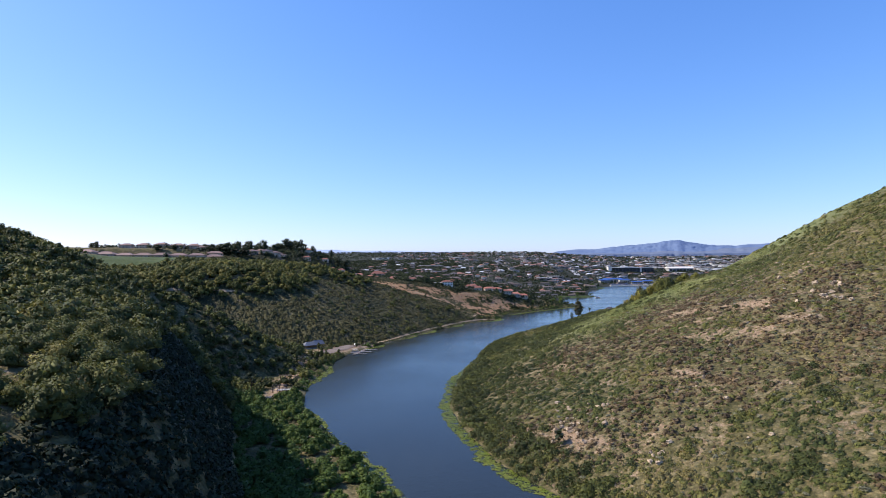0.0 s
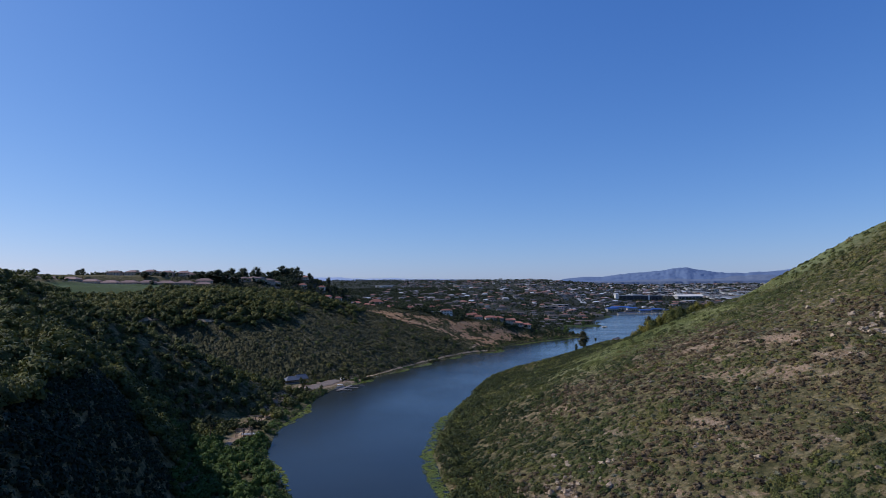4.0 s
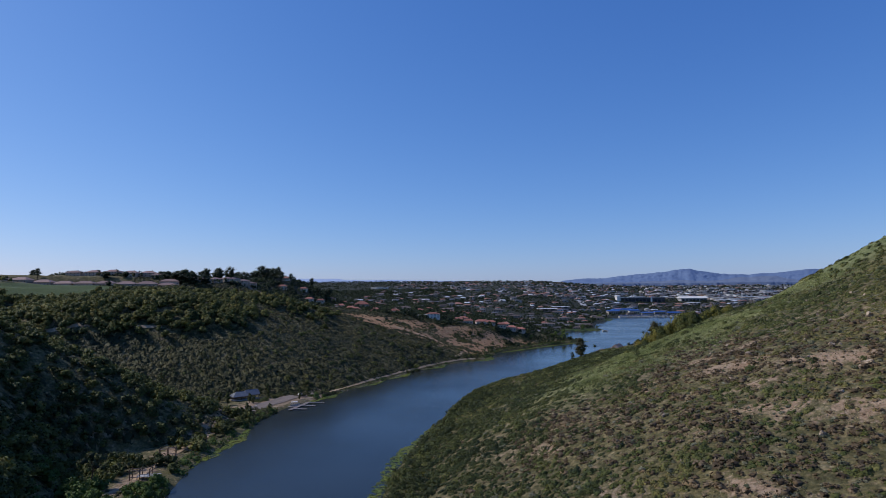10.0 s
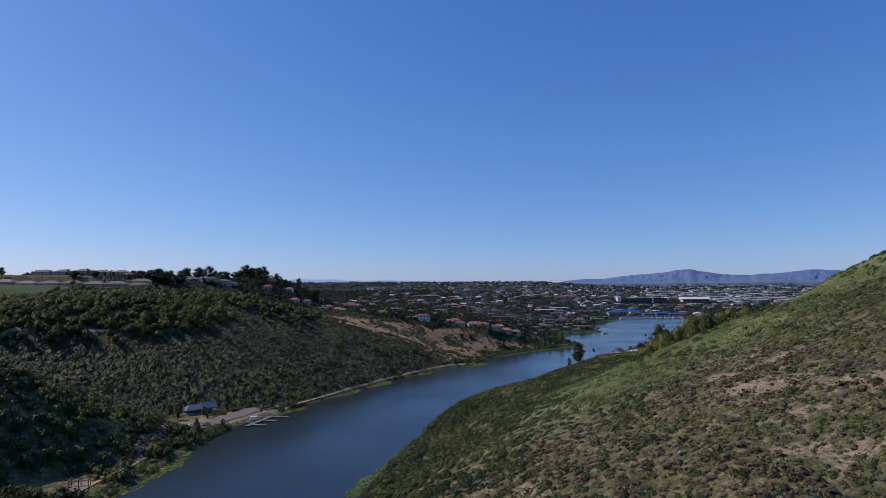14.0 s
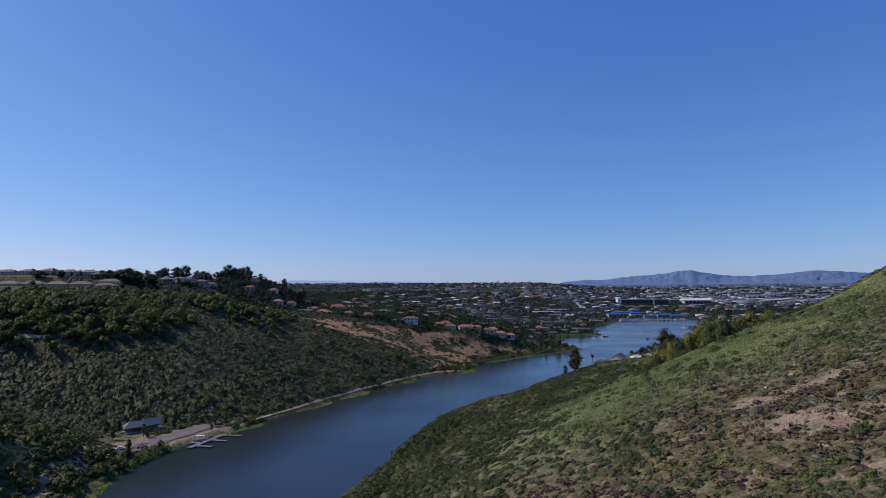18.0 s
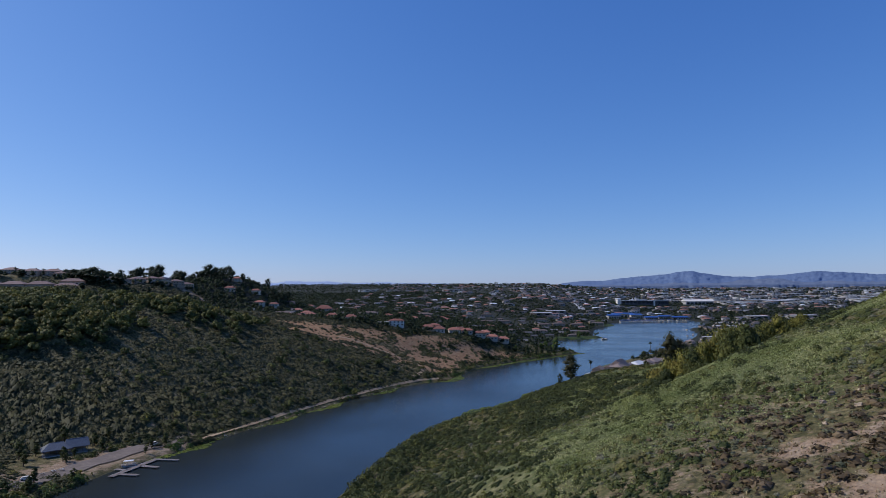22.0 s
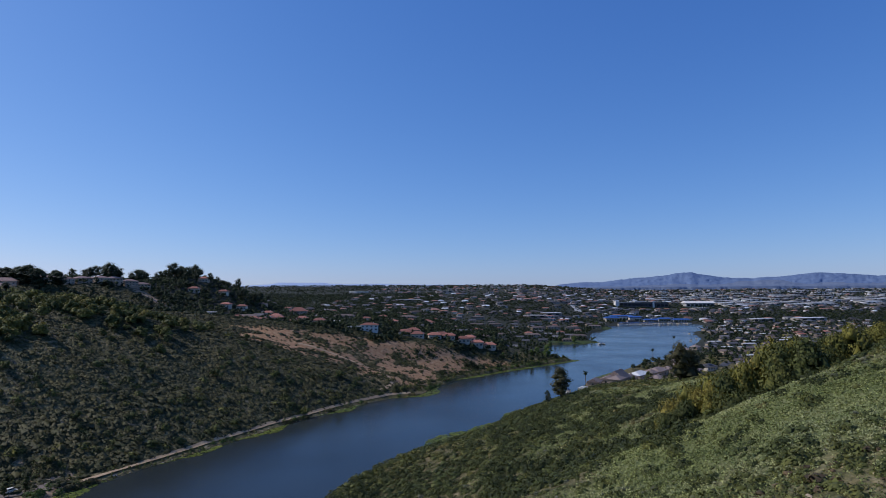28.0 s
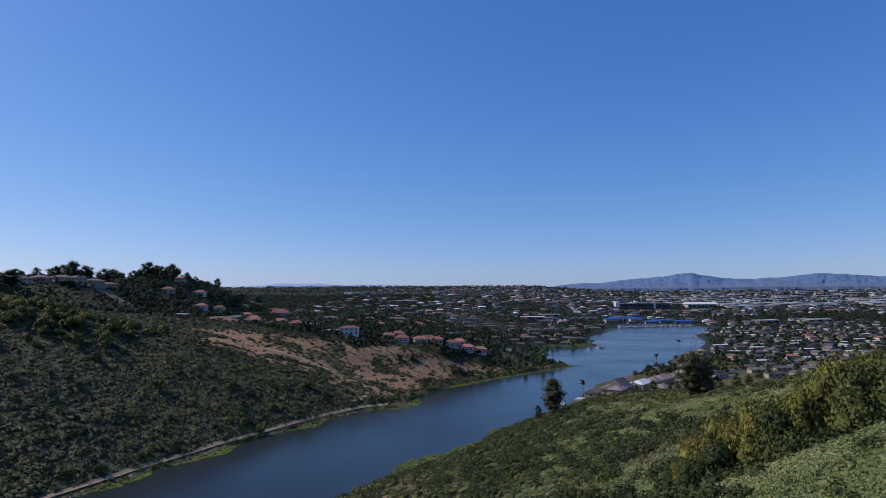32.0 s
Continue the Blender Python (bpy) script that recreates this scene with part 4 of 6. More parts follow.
x, y = spots(62, 150, 318, 455, 0.09, lambda x, y: (rough_noise(x, y, 18, 86) > 0.46) * (on_brow(x, y) > -14 - 30 * (x < 112)) * (sides(x, y)[1] > 12))
plant("hollow_bushes", "dark green bushes filling the hollow under the brow", "bush", M_TREE, FINE_SHRUBS, x, y, rng.uniform(1.3, 3.0, len(x)), 0.95, 0.7 * rng.beta(2, 4, len(x)))
x, y = spots(60, 340, 360, 680, 0.05, lambda x, y: (sides(x, y)[1] > 8) * (y < 660 + 0.55 * (x - 200)) * (rough_noise(x, y, 26, 82) > 0.53 - 0.15 * smooth01(500, 620, y)))
plant("lower_slope_bushes", "dark green brush on the slope behind the lakeside houses", "bush", M_TREE, FINE_SHRUBS, x, y, rng.uniform(1.1, 2.4, len(x)), 0.9, rng.beta(2, 3, len(x)), 0.05)


# the wooded upland at the far left
x, y = spots(-900, -440, -150, 640, 0.016, lambda x, y: 0.9 * (lawn_slope(x, y) < 0.3) * (y < 655))
plant("upland_trees", "dark trees on the upland behind the valley side", "woodland", M_TREE, FAR_TREES, x, y, rng.uniform(3, 5.5, len(x)), 1.1, rng.beta(2, 3, len(x)), 0.05)

# dark bushes standing in the tall grass
bx = np.array([103, 118, 131, 111, 129, 96, 88, 122, 105, 140, 92, 84, 76, 99, 115])
by = np.array([319, 309, 322, 304, 307, 338, 322, 335, 350, 318, 362, 344, 330, 372, 290])
plant("meadow_bushes", "spreading dark green bushes in the tall grass", "bush", M_TREE, FINE_SHRUBS, np.repeat(bx, 5) + rng.normal(0, 1.5, 75), np.repeat(by, 5) + rng.normal(0, 1.5, 75),
      rng.uniform(1.2, 2.2, 75), 0.8, rng.beta(2, 4, 75))
x, y = spots(55, 215, 225, 520, 3.4, lambda x, y: (sides(x, y)[1] > 6) * meadow(x, y) * (height(x, y) > 12))
tufts = [(t * [1, 1, 1.2], f) for t, f in (leaf_cloud(r0, 8, 0.36, 0) for _ in range(8))]
plant("meadow_grass", "tall pale green grass tufts on the hillside", "grass", M_GRASS, tufts, x, y, rng.uniform(0.3, 0.7, len(x)), 0.9, 0.55 * rng.random(len(x)) + 1.3 * (rough_noise(x, y, 12, 88) - 0.35))


# town trees
def park(x, y):
    """A wooded golf course on the flat beyond the right bank."""
    return hump(x, y, 1150, 1830, 420, 170, 1.6) + hump(x, y, 250, 1900, 300, 120, 0.9) + hump(x, y, -150, 1500, 200, 250, 0.9)


def keep_town(x, y):
    d = np.minimum(line_distance(x, y, SHORE_LEFT), line_distance(x, y, SHORE_RIGHT))
    u = (x - 65) / np.maximum(y - 227, 50)
    on_hill = (x > 60) & (y < 690)
    bare_hill = bareness(x, y) > 0.45
    rows = 1 - 0.45 * ((x > 300 + 0.25 * (y - 760)) & (y < 1580))
    return rows * (~in_lake(x, y)) * (d > 5) * (np.abs(u) < 1.0) * ~on_hill * ~bare_hill * np.clip(700 / np.maximum(y - 200, 100), 0.2, 0.9) * np.maximum(0.3 + 0.7 * (rough_noise(x, y, 110, 84) > 0.44), park(x, y))


x, y = spots(-1500, 1900, 770, 2500, 0.021, keep_town)
x1, y1 = spots(-520, 130, 765, 1250, 0.026, lambda x, y: (bareness(x, y) < 0.45) * open_view(x, y) * (lawn_slope(x, y) < 0.3) * ~((x < -305) & (y < 835)) * ~((np.abs(x + 285) < 34) & (y > 790) & (y < 885)) * (sides(x, y)[0] > 12))
x2, y2 = spots(-2600, 3600, 2500, 4100, 0.0065, keep_town)
x3, y3 = spots(-900, 60, 1150, 2700, 0.008, lambda x, y: (x - 65 > -0.5 * (y - 227)) * 0.9)
x, y = np.concatenate([x, x1, x2, x3]), np.concatenate([y, y1, y2, y3])
size = rng.uniform(2.4, 5.2, len(x)) * (1 + 0.8 * smooth01(2000, 3800, y))
near = y < 1500
plant("town_trees", "dark green street and garden trees filling the town", "tree", M_TOWN_TREE, FAR_TREES, x[near], y[near], size[near],
      rng.uniform(0.8, 1.35, near.sum()), rng.beta(2, 2.5, near.sum()), 0.02)
plant("far_town_trees", "countless dark trees among the distant streets", "tree", M_TOWN_TREE, SPECKS, x[~near], y[~near], size[~near] * 1.3,
      rng.uniform(0.6, 1.15, (~near).sum()), rng.beta(2, 2.5, (~near).sum()), 0.02)

# ---- single trees ----
def crown_mesh(name, mat, r, blobs, spread, tall, base, leaves=30, leaf=0.5, parent=None, tone=(0.2, 0.8)):
    """A loose crown of leaf clumps about a stem; blobs lie within spread, from base up to tall."""
    V, T, N = [], [], []
    for k in range(blobs):
        f = (k + r.uniform(0, 1)) / blobs
        a, q = k * 2.4 + r.uniform(0, 1.2), spread * r.uniform(0.15, 0.75) * math.sqrt(max(0.04, 1 - 0.9 * (2 * f - 0.9) ** 2))
        s = r.uniform(0.36, 0.55) * spread * (1.0 - 0.35 * max(0, f - 0.6))
        c, face = leaf_cloud(r, leaves, leaf / s)
        c = c * [s, s, s * 0.8] + [q * math.cos(a), q * math.sin(a), base + f * (tall - base)]
        V.append(c.reshape(-1, 3))
        N.append(face.reshape(-1, 3))
        T.append(np.full(len(c) * 3, r.uniform(*tone)))
    V, T, N = np.concatenate(V), np.concatenate(T), np.concatenate(N)
    return mesh_np(name, V, np.arange(len(V)).reshape(-1, 3), mat, parent, {"tone": T}, facing=N)


def broad_tree(seed, tall, spread, mat, label, trunk_r=0.3, base=0.35, blobs=11, category="tree", leaf=0.45):
    r = np.random.default_rng(seed)
    root = tagged(new("tree"), label, category)
    bm = bmesh.new()
    lean = [(r.uniform(-0.4, 0.4) * k, r.uniform(-0.4, 0.4) * k, tall * f) for k, f in enumerate((-0.04, 0.2, 0.42, 0.75))]
    tube(bm, lean, [trunk_r * 1.2, trunk_r, trunk_r * 0.7, trunk_r * 0.25])
    part("trunk", bm, M_BARK, root)
    for k in range(4):
        a = k * 1.6 + r.uniform(0, 0.8)
        p = Vector(lean[2])
        tip = p + Vector((math.cos(a) * spread * 0.6, math.sin(a) * spread * 0.6, tall * r.uniform(0.15, 0.35)))
        part("limb", tube(bmesh.new(), [p, (p + tip) / 2 + Vector((0, 0, 0.3)), tip], [trunk_r * 0.5, trunk_r * 0.35, trunk_r * 0.12], 5), M_BARK, root)
    crown_mesh("crown", mat, r, blobs, spread, tall * 0.92, tall * base, 80, leaf * 0.62, root)
    return root


def palm(seed, tall, label, fan=True):
    r = np.random.default_rng(seed)
    root = tagged(new("palm_tree"), label, "palm tree")
    bend = r.uniform(-0.5, 0.5)
    pts = [(bend * f * f, 0.3 * bend * f, tall * f) for f in (-0.03, 0.3, 0.65, 1.0)]
    part("trunk", tube(bmesh.new(), pts, [0.34, 0.24, 0.2, 0.17]), M_BARK, root)
    top = Vector(pts[-1])
    reach = 2.7 if fan else 3.4
    for k in range(16):
        a, up = k * 2.4 + r.uniform(0, 0.5), r.uniform(-0.75, 0.85)
        V = []
        for s in range(9):
            f = s / 8
            d = Vector((math.cos(a) * math.cos(up), math.sin(a) * math.cos(up), math.sin(up))) * reach * f
            d.z -= (0.5 if fan else 1.4) * f * f
            w = (1.0 if fan else 0.5) * math.sin(math.pi * min(1, 0.12 + f * 0.9)) * (1.25 if s % 2 else 0.7)
            side = Vector((-math.sin(a), math.cos(a), 0)) * w
            V += [top + d - side - Vector((0, 0, 0.2 * w)), top + d, top + d + side - Vector((0, 0, 0.2 * w))]
        F = [(3 * s + i, 3 * s + i + 1, 3 * s + i + 4, 3 * s + i + 3) for s in range(8) for i in (0, 1)]
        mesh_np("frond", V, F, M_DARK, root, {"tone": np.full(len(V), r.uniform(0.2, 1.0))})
    skirt = bmesh.new()
    bmesh.ops.create_cone(skirt, cap_ends=True, segments=9, radius1=0.55, radius2=0.3, depth=1.6, matrix=Matrix.Translation(top - Vector((0, 0, 0.9))))
    part("dead_frond_skirt", skirt, M_BARK, root, "dry brown dead fronds")
    return root


def on_ground(x, y, turn=0.0, lift=0.0):
    return pose(x, y, at_ground(x, y) + lift, 0, 0, turn)


# the columnar tree, palms and small trees by the houses on the right bank
t = broad_tree(3, 19.0, 4.3, M_OLIVE, "tall columnar tree with olive-brown foliage at the water's edge", 0.4, 0.14, 44)
t.matrix_basis = on_ground(125, 551) @ Matrix.Diagonal((1.6, 1.6, 1.05, 1))
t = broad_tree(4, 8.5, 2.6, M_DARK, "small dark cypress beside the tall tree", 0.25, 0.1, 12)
t.matrix_basis = on_ground(116, 546)
for seed, x, y, tall in ((11, 169, 668, 12.0), (12, 268, 790, 18.0), (13, 273, 788, 9.0), (14, 322, 872, 25.0), (15, 5, 92, 4.6)):
    p = palm(seed, tall, "slender fan palm with a round green crown")
    p.matrix_basis = on_ground(x, y)
    p["group"] = "palms along the right bank"
bank_trees = broad_tree(5, 9, 4.2, M_TREE, "rounded dark green garden tree behind the lakeside houses", 0.3, 0.25, 14)
bank_trees.matrix_basis = on_ground(222, 672)
bank_trees["group"] = "garden trees on the right bank"
for x, y, s in ((262, 708, 1.35), (274, 716, 1.2), (284, 735, 1.1), (298, 760, 1.2), (208, 668, 0.6), (190, 655, 0.55), (300, 800, 0.9), (318, 838, 0.8), (247, 690, 0.9),
                (255, 770, 0.5), (236, 676, 0.6), (330, 790, 1.0), (345, 830, 0.9), (250, 672, 0.7), (266, 682, 0.9), (282, 694, 1.0), (300, 705, 1.1), (318, 720, 1.0), (336, 738, 1.1), (352, 752, 0.9),
                (290, 668, 0.8), (312, 684, 0.9), (340, 706, 1.0), (366, 730, 1.0), (380, 760, 0.9), (372, 790, 0.8), (360, 815, 0.9), (240, 722, 0.5), (272, 757, 0.6)):
    c = copy_thing(bank_trees, on_ground(x, y, s * 300) @ Matrix.Scale(s, 4))

shade_tree = broad_tree(23, 15, 7.5, M_OLIVE, "large dark tree standing behind the lakeside houses", 0.45, 0.12, 22)
shade_tree.matrix_basis = on_ground(184, 512) @ Matrix.Scale(1.4, 4)
copy_thing(shade_tree, on_ground(193, 517, 130) @ Matrix.Scale(0.8, 4))

# the willow and bushes on the low spit
willow = broad_tree(18, 15, 7.0, M_BRIGHT, "broad bright green willow on the low spit", 0.5, 0.1, 24)
willow.matrix_basis = on_ground(178, 893)
for x, y, s in ((168, 906, 0.7), (158, 884, 0.5), (120, 842, 0.45), (215, 1075, 0.6), (262, 1122, 0.7), (240, 1128, 0.5), (405, 1530, 0.8), (390, 1500, 0.7)):
    copy_thing(willow, on_ground(x, y, s * 300) @ Matrix.Scale(s, 4))

# trees by the boathouse and the old landing
pad_tree = broad_tree(6, 7.5, 2.2, M_TREE, "green tree standing on the gravel pad", 0.22, 0.2, 10)
pad_tree.matrix_basis = on_ground(-141, 411)
pad_tree["group"] = "trees round the boathouse"
for x, y, s in ((-149, 393, 0.95), (-145, 389, 0.7), (-118, 415, 0.8), (-114, 421, 0.9), (-116, 405, 0.55), (-104, 426, 0.5), (-126, 364, 0.7), (-134, 348, 0.9), (-162, 385, 1.0),
                (-172, 396, 1.1), (-168, 402, 0.9), (-150, 420, 1.0), (-146, 426, 0.8), (-134, 428, 0.7), (-165, 418, 1.1), (-148, 400, 0.6), (-140, 360, 0.9), (-136, 338, 1.0)):
    copy_thing(pad_tree, on_ground(x, y, s * 400) @ Matrix.Scale(s, 4))
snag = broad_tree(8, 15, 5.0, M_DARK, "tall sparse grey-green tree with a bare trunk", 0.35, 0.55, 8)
snag.matrix_basis = on_ground(-153, 209)

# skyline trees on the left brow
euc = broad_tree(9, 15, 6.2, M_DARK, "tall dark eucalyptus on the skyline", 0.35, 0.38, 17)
euc.matrix_basis = on_ground(-560, 766)
euc["group"] = "skyline trees"
r1 = np.random.default_rng(31)
for k in range(80):
    f = k / 79
    x = -332 - 110 * r1.random() - 30 * f
    y = 880 + 950 * f + r1.uniform(-25, 25)
    s = r1.uniform(0.8, 1.45) * (1 + 0.6 * f)
    wide = s * r1.uniform(1.0, 1.7)
    copy_thing(euc, on_ground(x, y, r1.uniform(0, 360)) @ Matrix.Diagonal((wide, wide, s * r1.uniform(0.6, 1.15), 1)))
# a thin row on the rise behind the shelf houses
for k in range(16):
    x, y = -225 - 185 * r1.random(), 1070 + r1.uniform(-30, 35)
    s = r1.uniform(0.85, 1.35)
    wide = s * r1.uniform(0.75, 1.2)
    copy_thing(euc, on_ground(x, y, r1.uniform(0, 360)) @ Matrix.Diagonal((wide, wide, s * r1.uniform(0.8, 1.15), 1)))
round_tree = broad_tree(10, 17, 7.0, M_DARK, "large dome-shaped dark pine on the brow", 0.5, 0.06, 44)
round_tree.matrix_basis = on_ground(-352, 772) @ Matrix.Diagonal((1.35, 1.35, 0.98, 1))
round_tree["group"] = "brow trees"
for x, y, s in ((-364, 776, 1.1), (-376, 780, 0.95), (-390, 782, 0.8), (-404, 790, 0.7), (-341, 786, 0.85), (-540, 752, 0.6), (-510, 758, 0.5), (-600, 760, 0.6), (-470, 770, 0.6), (-445, 775, 0.5), (-322, 840, 0.5),
                (-640, 780, 0.6), (-575, 780, 0.5), (-330, 700, 0.35), (-420, 690, 0.35)):
    copy_thing(round_tree, on_ground(x, y, s * 500) @ Matrix.Diagonal((s * 1.25, s * 1.25, s * 0.95, 1)))
date = palm(17, 8, "feathery palm among the hilltop houses", fan=False)
date.matrix_basis = on_ground(-470, 800)
date["group"] = "hilltop palms"
for x, y, s in ((-500, 806, 1.1), (-445, 812, 1.15), (-432, 800, 0.9), (-530, 815, 1.0), (-415, 815, 1.0), (-560, 830, 1.1), (-480, 830, 1.0)):
    copy_thing(date, on_ground(x, y, s * 700) @ Matrix.Scale(s, 4))


# ---- shore: trail, pad, weeds, stones ----
def strip(name, pts, width, lift, mat, label, cat, offset=0.0, step=4.0):
    """A path laid over the ground along points."""
    line = []
    for (ax, ay), (bx, by) in zip(pts, pts[1:]):
        n = max(1, int(math.hypot(bx - ax, by - ay) / step))
        line += [(ax + (bx - ax) * k / n, ay + (by - ay) * k / n) for k in range(n)]
    line.append(pts[-1])
    P = np.array(line)
    D = np.gradient(P, axis=0)
    for _ in range(3):
        D[1:-1] = (D[:-2] + D[1:-1] * 2 + D[2:]) / 4
    N = np.stack([-D[:, 1], D[:, 0]], -1) / np.linalg.norm(D, axis=1, keepdims=True)
    P = P + N * offset
    wob = (value_noise(P[:, 0], P[:, 1], 9, 90) - 0.5)[:, None] * width * 0.35
    rows = [P + N * (width * f + wob) for f in (-0.5, -0.17, 0.17, 0.5)]
    V = []
    for r in rows:
        z = np.maximum(height(r[:, 0], r[:, 1]), 0.25) + lift
        V.append(np.concatenate([r, z[:, None]], 1))
    n = len(P)
    i = np.arange(4 * n).reshape(4, n)
    F = np.stack([i[1:, :-1], i[1:, 1:], i[:-1, 1:], i[:-1, :-1]], -1).reshape(-1, 4)
    ob = mesh_np(name, np.concatenate(V), F, mat, smooth=True)
    return tagged(ob, label, cat, kind="structure")


strip("shore_trail", [p for p in SHORE_LEFT if 330 < p[1] < 650][2:], 2.7, 0.42, M_DIRT, "pale packed-dirt footpath along the water", "path", 4.8)
strip("hill_trail", [(4, 644), (10, 656), (12, 668), (4, 684), (-14, 694), (-44, 702), (-75, 706)], 3.0, 0.2, M_DIRT, "pale dirt track climbing the bare hillside", "path")
strip("landing_trail", [(-133, 200), (-142, 225), (-143, 262), (-140, 300), (-143, 335), (-142, 362)], 4.0, 0.35, M_DIRT, "dusty track between landing and boathouse", "path")
strip("bench_track", [(-325, 412), (-299, 426), (-266, 440), (-240, 450)], 3.5, 0.4, M_DIRT, "pale dirt bench below the wooded brow", "path")
strip("gravel_pad", [(-143, 352), (-137, 375), (-131, 396), (-120, 421), (-108, 432)], 13, 0.4, M_PAD, "dusty grey-brown gravel parking pad", "pavement")


def weed_width(x, y):
    w = 5.5 * smooth01(40, 70, y) * (1 - smooth01(250, 330, y)) * (x > -75) * (0.5 + value_noise(x, y, 14, 92))
    for cx, cy, r, a in ((58, 508, 20, 13), (78, 534, 14, 9), (-127, 290, 20, 9), (-122, 262, 12, 6), (-96, 420, 12, 8), (-76, 488, 13, 9), (-54, 532, 15, 11), (-16, 592, 13, 10), (38, 660, 17, 17),
                         (-108, 408, 9, 6), (-62, 78, 26, 3.5), (-104, 160, 20, 3.0), (102, 572, 14, 8)):
        w = np.maximum(w, hump(x, y, cx, cy, r, r, a))
    w = np.maximum(w, 8 * smooth01(725, 745, y) * (1 - smooth01(884, 896, y)) * (x < 230))
    w = np.maximum(w, 8 * hump(x, y, 275, 1132, 40, 18, 1))
    return w


n = 420000
x, y = rng.uniform(-140, 320, n), rng.uniform(30, 1170, n)
ok = (x > -140) & in_lake(x, y)
x, y = x[ok], y[ok]
d = np.minimum(line_distance(x, y, SHORE_LEFT), line_distance(x, y, SHORE_RIGHT))
ok = d < weed_width(x, y) * (0.8 + 0.4 * value_noise(x, y, 5, 94))
x, y = x[ok], y[ok]
pads = [(t * [1, 1, 0.12], f * 0 + [0, 0, 1]) for t, f in (leaf_cloud(r0, 10, 0.55, core=0) for _ in range(6))]
scatter("water_weed", "yellow-green floating weed in mats along the shore", "water weed", M_LILY, pads, np.stack([x, y, np.full(len(x), 0.06)], -1),
        np.stack([rng.uniform(0.7, 1.3, len(x)), rng.uniform(0.8, 1.4, len(x))], -1), 0.6 * rng.random(len(x)) + 0.4 * value_noise(x, y, 8, 95))

# reeds behind the weed, and pale stones along the path
x, y = spots(-140, 215, 40, 900, 0.22, lambda x, y: (np.maximum(*sides(x, y)) > 0.2) * (np.maximum(*sides(x, y)) < 3.2) * (value_noise(x, y, 22, 96) > 0.5) * ~cleared(x, y))
blades = [(t * [0.7, 0.7, 1.7], f) for t, f in (leaf_cloud(r0, 12, 0.5, core=0) for _ in range(6))]
plant("shore_reeds", "green and straw-coloured reeds at the waterline", "reeds", M_REED, blades, x, y, rng.uniform(0.5, 1.0, len(x)), 1.0, rng.random(len(x)))


def rock_mesh(r):
    bm = bmesh.new()
    bmesh.ops.create_icosphere(bm, subdivisions=2, radius=1)
    for v in bm.verts:
        k = 0.75 + 0.5 * noise.noise(v.co * 1.3 + Vector((r.uniform(0, 90),) * 3)) + 0.12 * r.normal()
        v.co = Vector((v.co.x * 1.2, v.co.y, v.co.z * 0.7)) * k
    return bm


r2 = np.random.default_rng(41)
rock = tagged(part("boulder", rock_mesh(r2), M_ROCK), "weathered tan boulder on the dry slope", "boulder", "boulders on the right hill")
rock.matrix_basis = on_ground(24, 122)
rock_b = tagged(part("boulder", rock_mesh(r2), M_ROCK), "weathered tan boulder on the dry slope", "boulder", "boulders on the right hill")
rock_b.matrix_basis = on_ground(13, 112)
clusters = ((10, 100, 6, 34), (33, 62, 3, 10), (20, 116, 8, 22), (144, 142, 5, 20), (158, 148, 5, 14), (170, 205, 14, 12), (62, 96, 12, 10), (130, 158, 22, 22), (60, 120, 32, 16), (112, 232, 12, 10))
count = 0
for cx, cy, rr, many in clusters:
    for k in range(many):
        x, y = r2.normal(cx, rr * 0.7), r2.normal(cy, rr)
        if sides(np.array([x]), np.array([y]))[1][0] > 6:
            s = r2.gamma(2.5, 0.24) + 0.3
            copy_thing((rock, rock_b)[count % 2], on_ground(x, y, r2.uniform(0, 360), 0.25 * s) @ Matrix.Diagonal((s, s * r2.uniform(0.6, 1.0), s * r2.uniform(0.8, 1.6), 1)))
            count += 1
stone = tagged(part("stone", rock_mesh(r2), plain("pale_stone", (0.46, 0.39, 0.32), 0.9, 2, 0.2, each=0.2)), "pale stone edging the footpath", "stone", "stones edging the path")
stone.matrix_basis = on_ground(-92, 445)
for k in range(36):
    f = k / 36
    y = 440 + 190 * f
    x = np.interp(y, [p[1] for p in SHORE_LEFT[:16]], [p[0] for p in SHORE_LEFT[:16]]) - 0.9 + r2.normal(0, 0.3)
    s = r2.uniform(0.25, 0.6)
    copy_thing(stone, on_ground(x, y, 60 * k) @ Matrix.Scale(s, 4))


# ---- boathouse and dock ----
def hip_roof(bm, x0, x1, y0, y1, z, rise, over=0.8, inset=None, thick=0.25):
    """A hipped or gabled roof along x; inset 0 makes gables."""
    x0, x1, y0, y1 = x0 - over, x1 + over, y0 - over, y1 + over
    inset = (y1 - y0) / 2 if inset is None else inset
    ym = (y0 + y1) / 2
    low = [bm.verts.new((x, y, z)) for x, y in ((x0, y0), (x1, y0), (x1, y1), (x0, y1))]
    mid = [bm.verts.new((v.co.x, v.co.y, z + thick)) for v in low]
    a, b = bm.verts.new((x0 + inset, ym, z + thick + rise)), bm.verts.new((x1 - inset, ym, z + thick + rise))
    bm.faces.new(low[::-1])
    for i in range(4):
        bm.faces.new((low[i], low[(i + 1) % 4], mid[(i + 1) % 4], mid[i]))
    bm.faces.new((mid[0], mid[1], b, a))
    bm.faces.new((mid[2], mid[3], a, b))
    bm.faces.new((mid[1], mid[2], b))
    bm.faces.new((mid[3], mid[0], a))
    return bm


